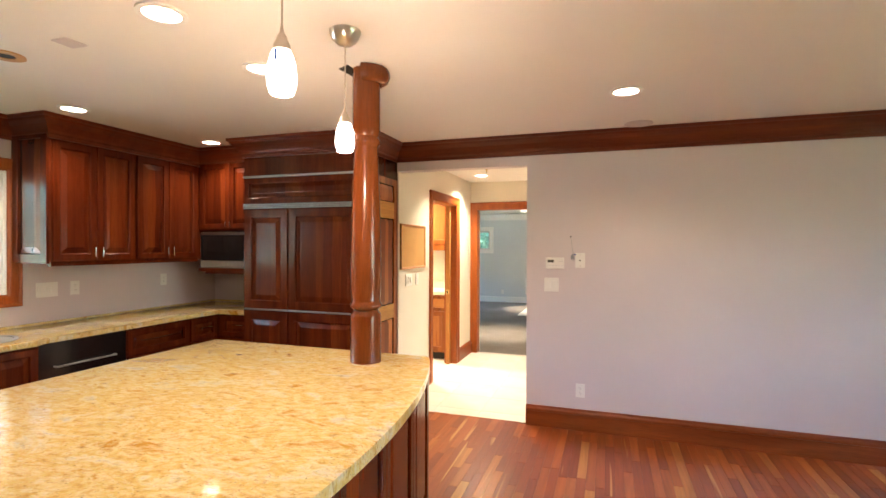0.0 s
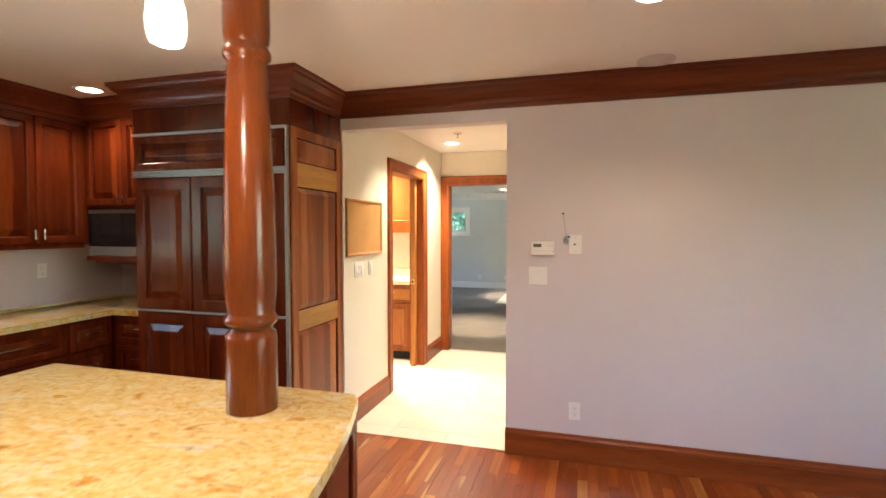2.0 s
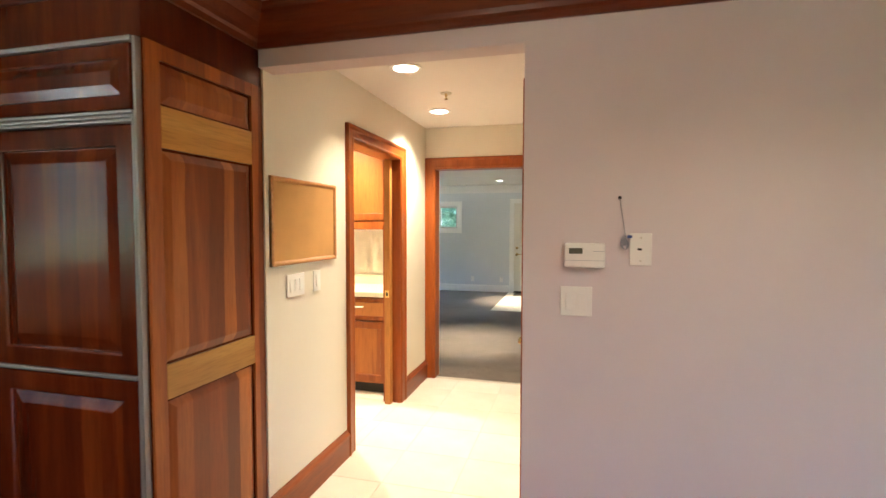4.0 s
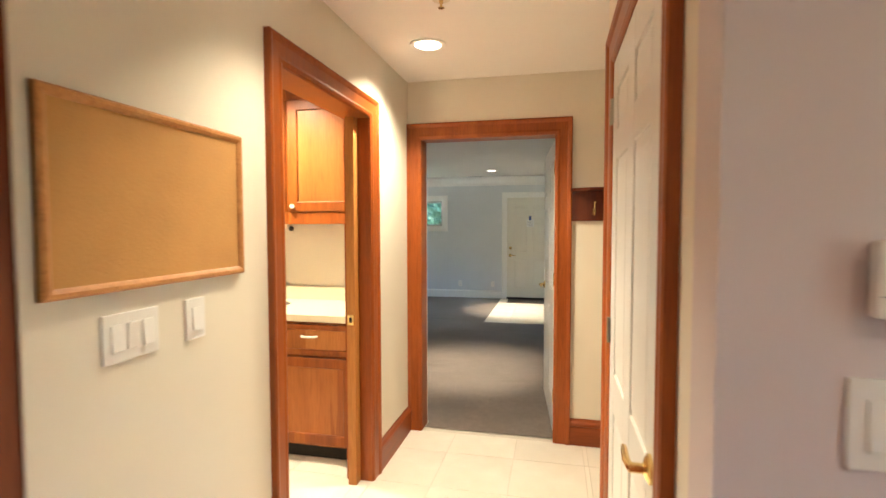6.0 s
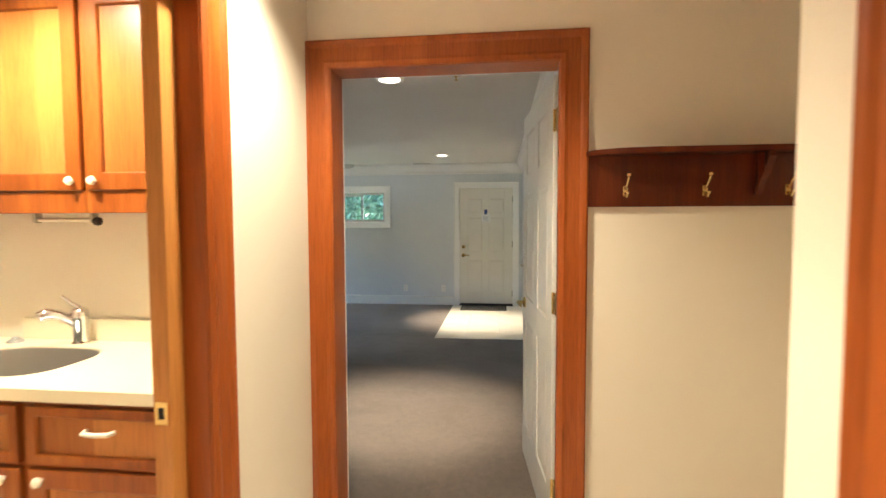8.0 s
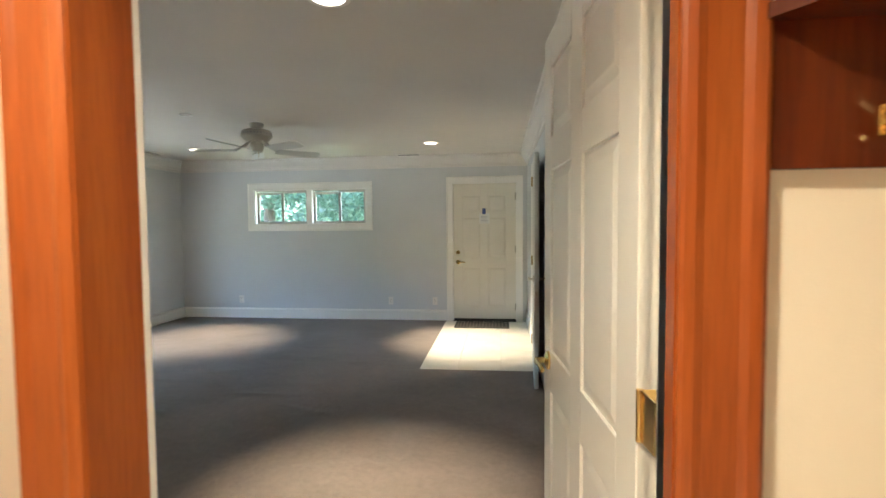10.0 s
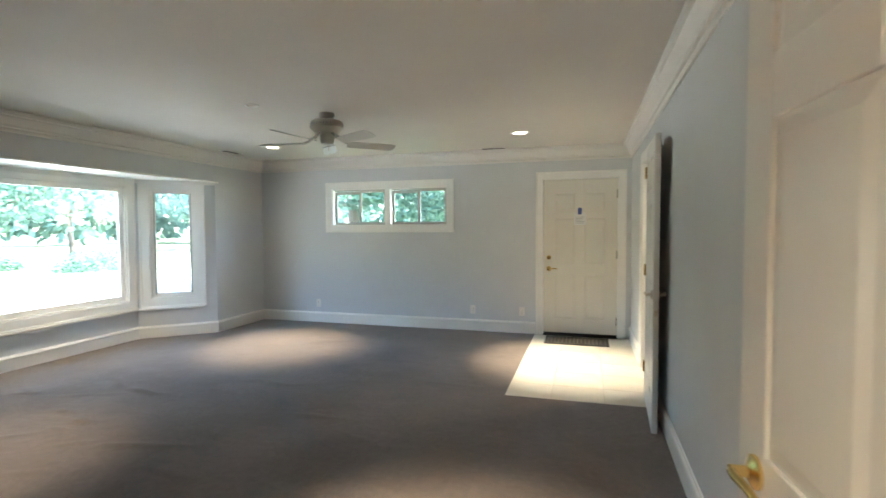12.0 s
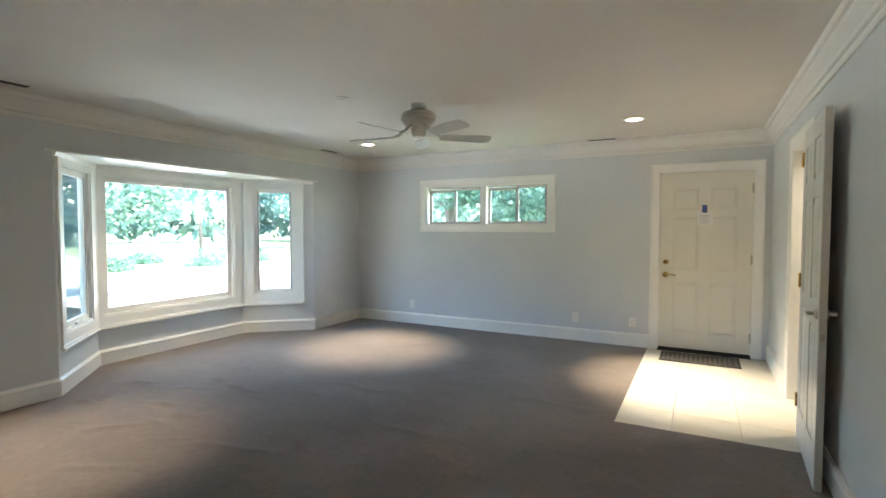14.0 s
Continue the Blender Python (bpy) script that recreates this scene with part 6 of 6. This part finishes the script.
tree(-15.5, 14.0, 8.0, 2.7, 3, 16000, LEAF, 0.20, "large leafy tree close to the bay window", 0.085)
tree(-26.0, 25.2, 6.5, 1.6, 5, 3500, LEAF, 0.34, "slender young tree beyond the drive", 0.08)
tree(-34.0, 42.0, 11.0, 4.0, 8, 9000, LEAF_HAZE, 0.2, leaf=0.14)
for k, (x, y) in enumerate(((-2.0, 21.5), (-5.2, 22.5), (-8.5, 21.0), (1.0, 23.0))):
    tree(x, y, 8.0 + k % 3, 3.0, 20 + k, 12000, LEAF, 0.10, "dense leafy tree behind the high window", 0.09)


def shrub(x, y, r, seed, label="rounded green shrub at the edge of the drive"):
    rnd = random.Random(seed)
    ob = tagged(new("shrub"), label, "shrub", "shrubs outside")
    bm = bmesh.new()
    for _ in range(3500):
        d = Vector((rnd.gauss(0, 1), rnd.gauss(0, 1), abs(rnd.gauss(0, 0.8)))).normalized() * r * (0.55 + 0.5 * rnd.random())
        leaf_quad(bm, Vector((d.x * 1.5, d.y * 1.5, d.z)), 0.06, rnd)
    part("foliage", bm, LEAF, ob)
    st = bmesh.new()
    tube(st, [(0, 0, 0), (0.05, 0, r * 0.5), (0.1, 0.05, r * 0.9)], [0.04, 0.03, 0.01], 6)
    part("stem", st, BARK, ob)
    ob.location = (x, y, -0.45)


for k, (x, y, r) in enumerate(((-22, 23.2, 1.0), (-24, 26.3, 0.9), (-24, 19.0, 0.8), (-27, 22.5, 0.6))):
    shrub(x, y, r, 40 + k)


def far_woods():
    rnd = random.Random(77)
    bm = bmesh.new()
    for k in range(46):
        a = radians(70 + k * 3.9)
        d = 54 + rnd.random() * 24
        cx, cy, hgt = -3 + math.cos(a) * d, 10 + math.sin(a) * d, 8 + rnd.random() * 7
        for _ in range(1100):
            v = Vector((rnd.gauss(0, 1), rnd.gauss(0, 1), rnd.gauss(0, 1))).normalized() * (0.6 + 0.4 * rnd.random())
            leaf_quad(bm, Vector((cx + v.x * 4.2, cy + v.y * 4.2, max(-0.3, hgt * (0.48 + 0.5 * v.z)))), 0.65, rnd)
    # The leaf colour already carries the haze of the distance.
    ob = link_mesh("far_woods", bm, LEAF_HAZE)
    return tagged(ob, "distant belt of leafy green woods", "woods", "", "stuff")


far_woods()

# ---------------- pieces of the floors ----------------
def unit_box(name, w, l, t, bevel, mat):
    bm = bmesh.new()
    lo = [bm.verts.new((x, y, -t)) for x, y in ((0, 0), (w, 0), (w, l), (0, l))]
    mid = [bm.verts.new((x, y, -bevel)) for x, y in ((0, 0), (w, 0), (w, l), (0, l))]
    top = [bm.verts.new((x, y, 0)) for x, y in ((bevel, bevel), (w - bevel, bevel), (w - bevel, l - bevel), (bevel, l - bevel))]
    for a, b in ((lo, mid), (mid, top)):
        for i in range(4):
            bm.faces.new((a[i], a[(i + 1) % 4], b[(i + 1) % 4], b[i]))
    bm.faces.new(top)
    bmesh.ops.recalc_face_normals(bm, faces=bm.faces)
    me = bpy.data.meshes.new(name)
    bm.to_mesh(me)
    bm.free()
    me.materials.append(mat)
    return me


kitchen_floor = bpy.data.objects["floor_kitchen"]
rng = random.Random(11)
PW = 0.060
lengths = (0.35, 0.5, 0.65, 0.8, 0.95)
shared = {ln: unit_box("strip", PW - 0.0008, ln - 0.0008, 0.018, 0.0008, FLOOR_WOOD) for ln in lengths}
near = 0
rest_v, rest_f = [], []
x = -2.6
while x < 3.6:
    y = -3.0 - rng.random() * 0.5
    while y < 4.078:
        ln = rng.choice(lengths)
        end = KY if not (XL < x and x + PW < XR) else 4.078
        y1 = min(y + ln, end)
        if y1 - y > 0.02 and not (x + PW < -1.0 and y1 < 2.2):
            if -0.95 < x < 0.75 and y > 1.9 and abs(y1 - y - ln) < 1e-6 and near < 300:
                ob = new("strip", shared[ln])
                ob.location = (x, y, 0.0)
                ob.parent = kitchen_floor
                near += 1
            else:
                k = len(rest_v)
                a, b, c, d, t = x, x + PW - 0.0008, y, y1 - 0.0008, 0.0008
                rest_v += [(a, c, -0.018), (b, c, -0.018), (b, d, -0.018), (a, d, -0.018), (a, c, -t), (b, c, -t), (b, d, -t), (a, d, -t), (a + t, c + t, 0), (b - t, c + t, 0), (b - t, d - t, 0), (a + t, d - t, 0)]
                for o in (0, 4):
                    rest_f += [(k + o + i, k + o + (i + 1) % 4, k + o + 4 + (i + 1) % 4, k + o + 4 + i) for i in range(4)]
                rest_f.append((k + 8, k + 9, k + 10, k + 11))
        y += ln
        if y1 >= end:
            break
    x += PW
me = bpy.data.meshes.new("strips")
me.from_pydata(rest_v, [], rest_f)
me.materials.append(FLOOR_WOOD)
ob = new("strips", me)
ob.parent = kitchen_floor
tagged(ob, "reddish strip flooring further off", "", "", "stuff")


def tile_field(parent, x0, x1, y0, y1, gx, gy, s, joint=0.004, keep=None):
    """Square tiles on a grid through (gx, gy), cut at the field's edges."""
    cache = {}
    i0, i1 = math.floor((x0 - gx) / s), math.ceil((x1 - gx) / s)
    j0, j1 = math.floor((y0 - gy) / s), math.ceil((y1 - gy) / s)
    for i in range(i0, i1):
        for j in range(j0, j1):
            a, b = max(x0, gx + i * s + joint / 2), min(x1, gx + (i + 1) * s - joint / 2)
            c, d = max(y0, gy + j * s + joint / 2), min(y1, gy + (j + 1) * s - joint / 2)
            if b - a < 0.01 or d - c < 0.01 or (keep and not keep(a, b, c, d)):
                continue
            key = (round(b - a, 3), round(d - c, 3))
            if key not in cache:
                cache[key] = unit_box("tile", b - a, d - c, 0.009, 0.0012, TILE)
            ob = new("tile", cache[key])
            ob.location = (a, c, 0.0)
            ob.parent = parent


hall_floor = bpy.data.objects["floor_hall"]
tile_field(hall_floor, XL - 0.0, XR, 4.082, DY, -1.505, 6.40, 0.43)
tile_field(hall_floor, -4.1, XL - 0.004, 4.5, DY, -1.505, 6.40, 0.43, keep=lambda a, b, c, d: True)
tile_field(hall_floor, XR + 0.004, 0.21, 5.510, DY, -1.505, 6.40, 0.43)
tile_field(bpy.data.objects["floor_den_base"], -1.888, DXR + 0.12, 10.762, DB - 0.05, -1.505, 11.13, 0.43)
tile_field(bpy.data.objects["floor_den_base"], DXR + 0.124, 0.5, 10.4, 12.8, -1.505, 11.13, 0.43)
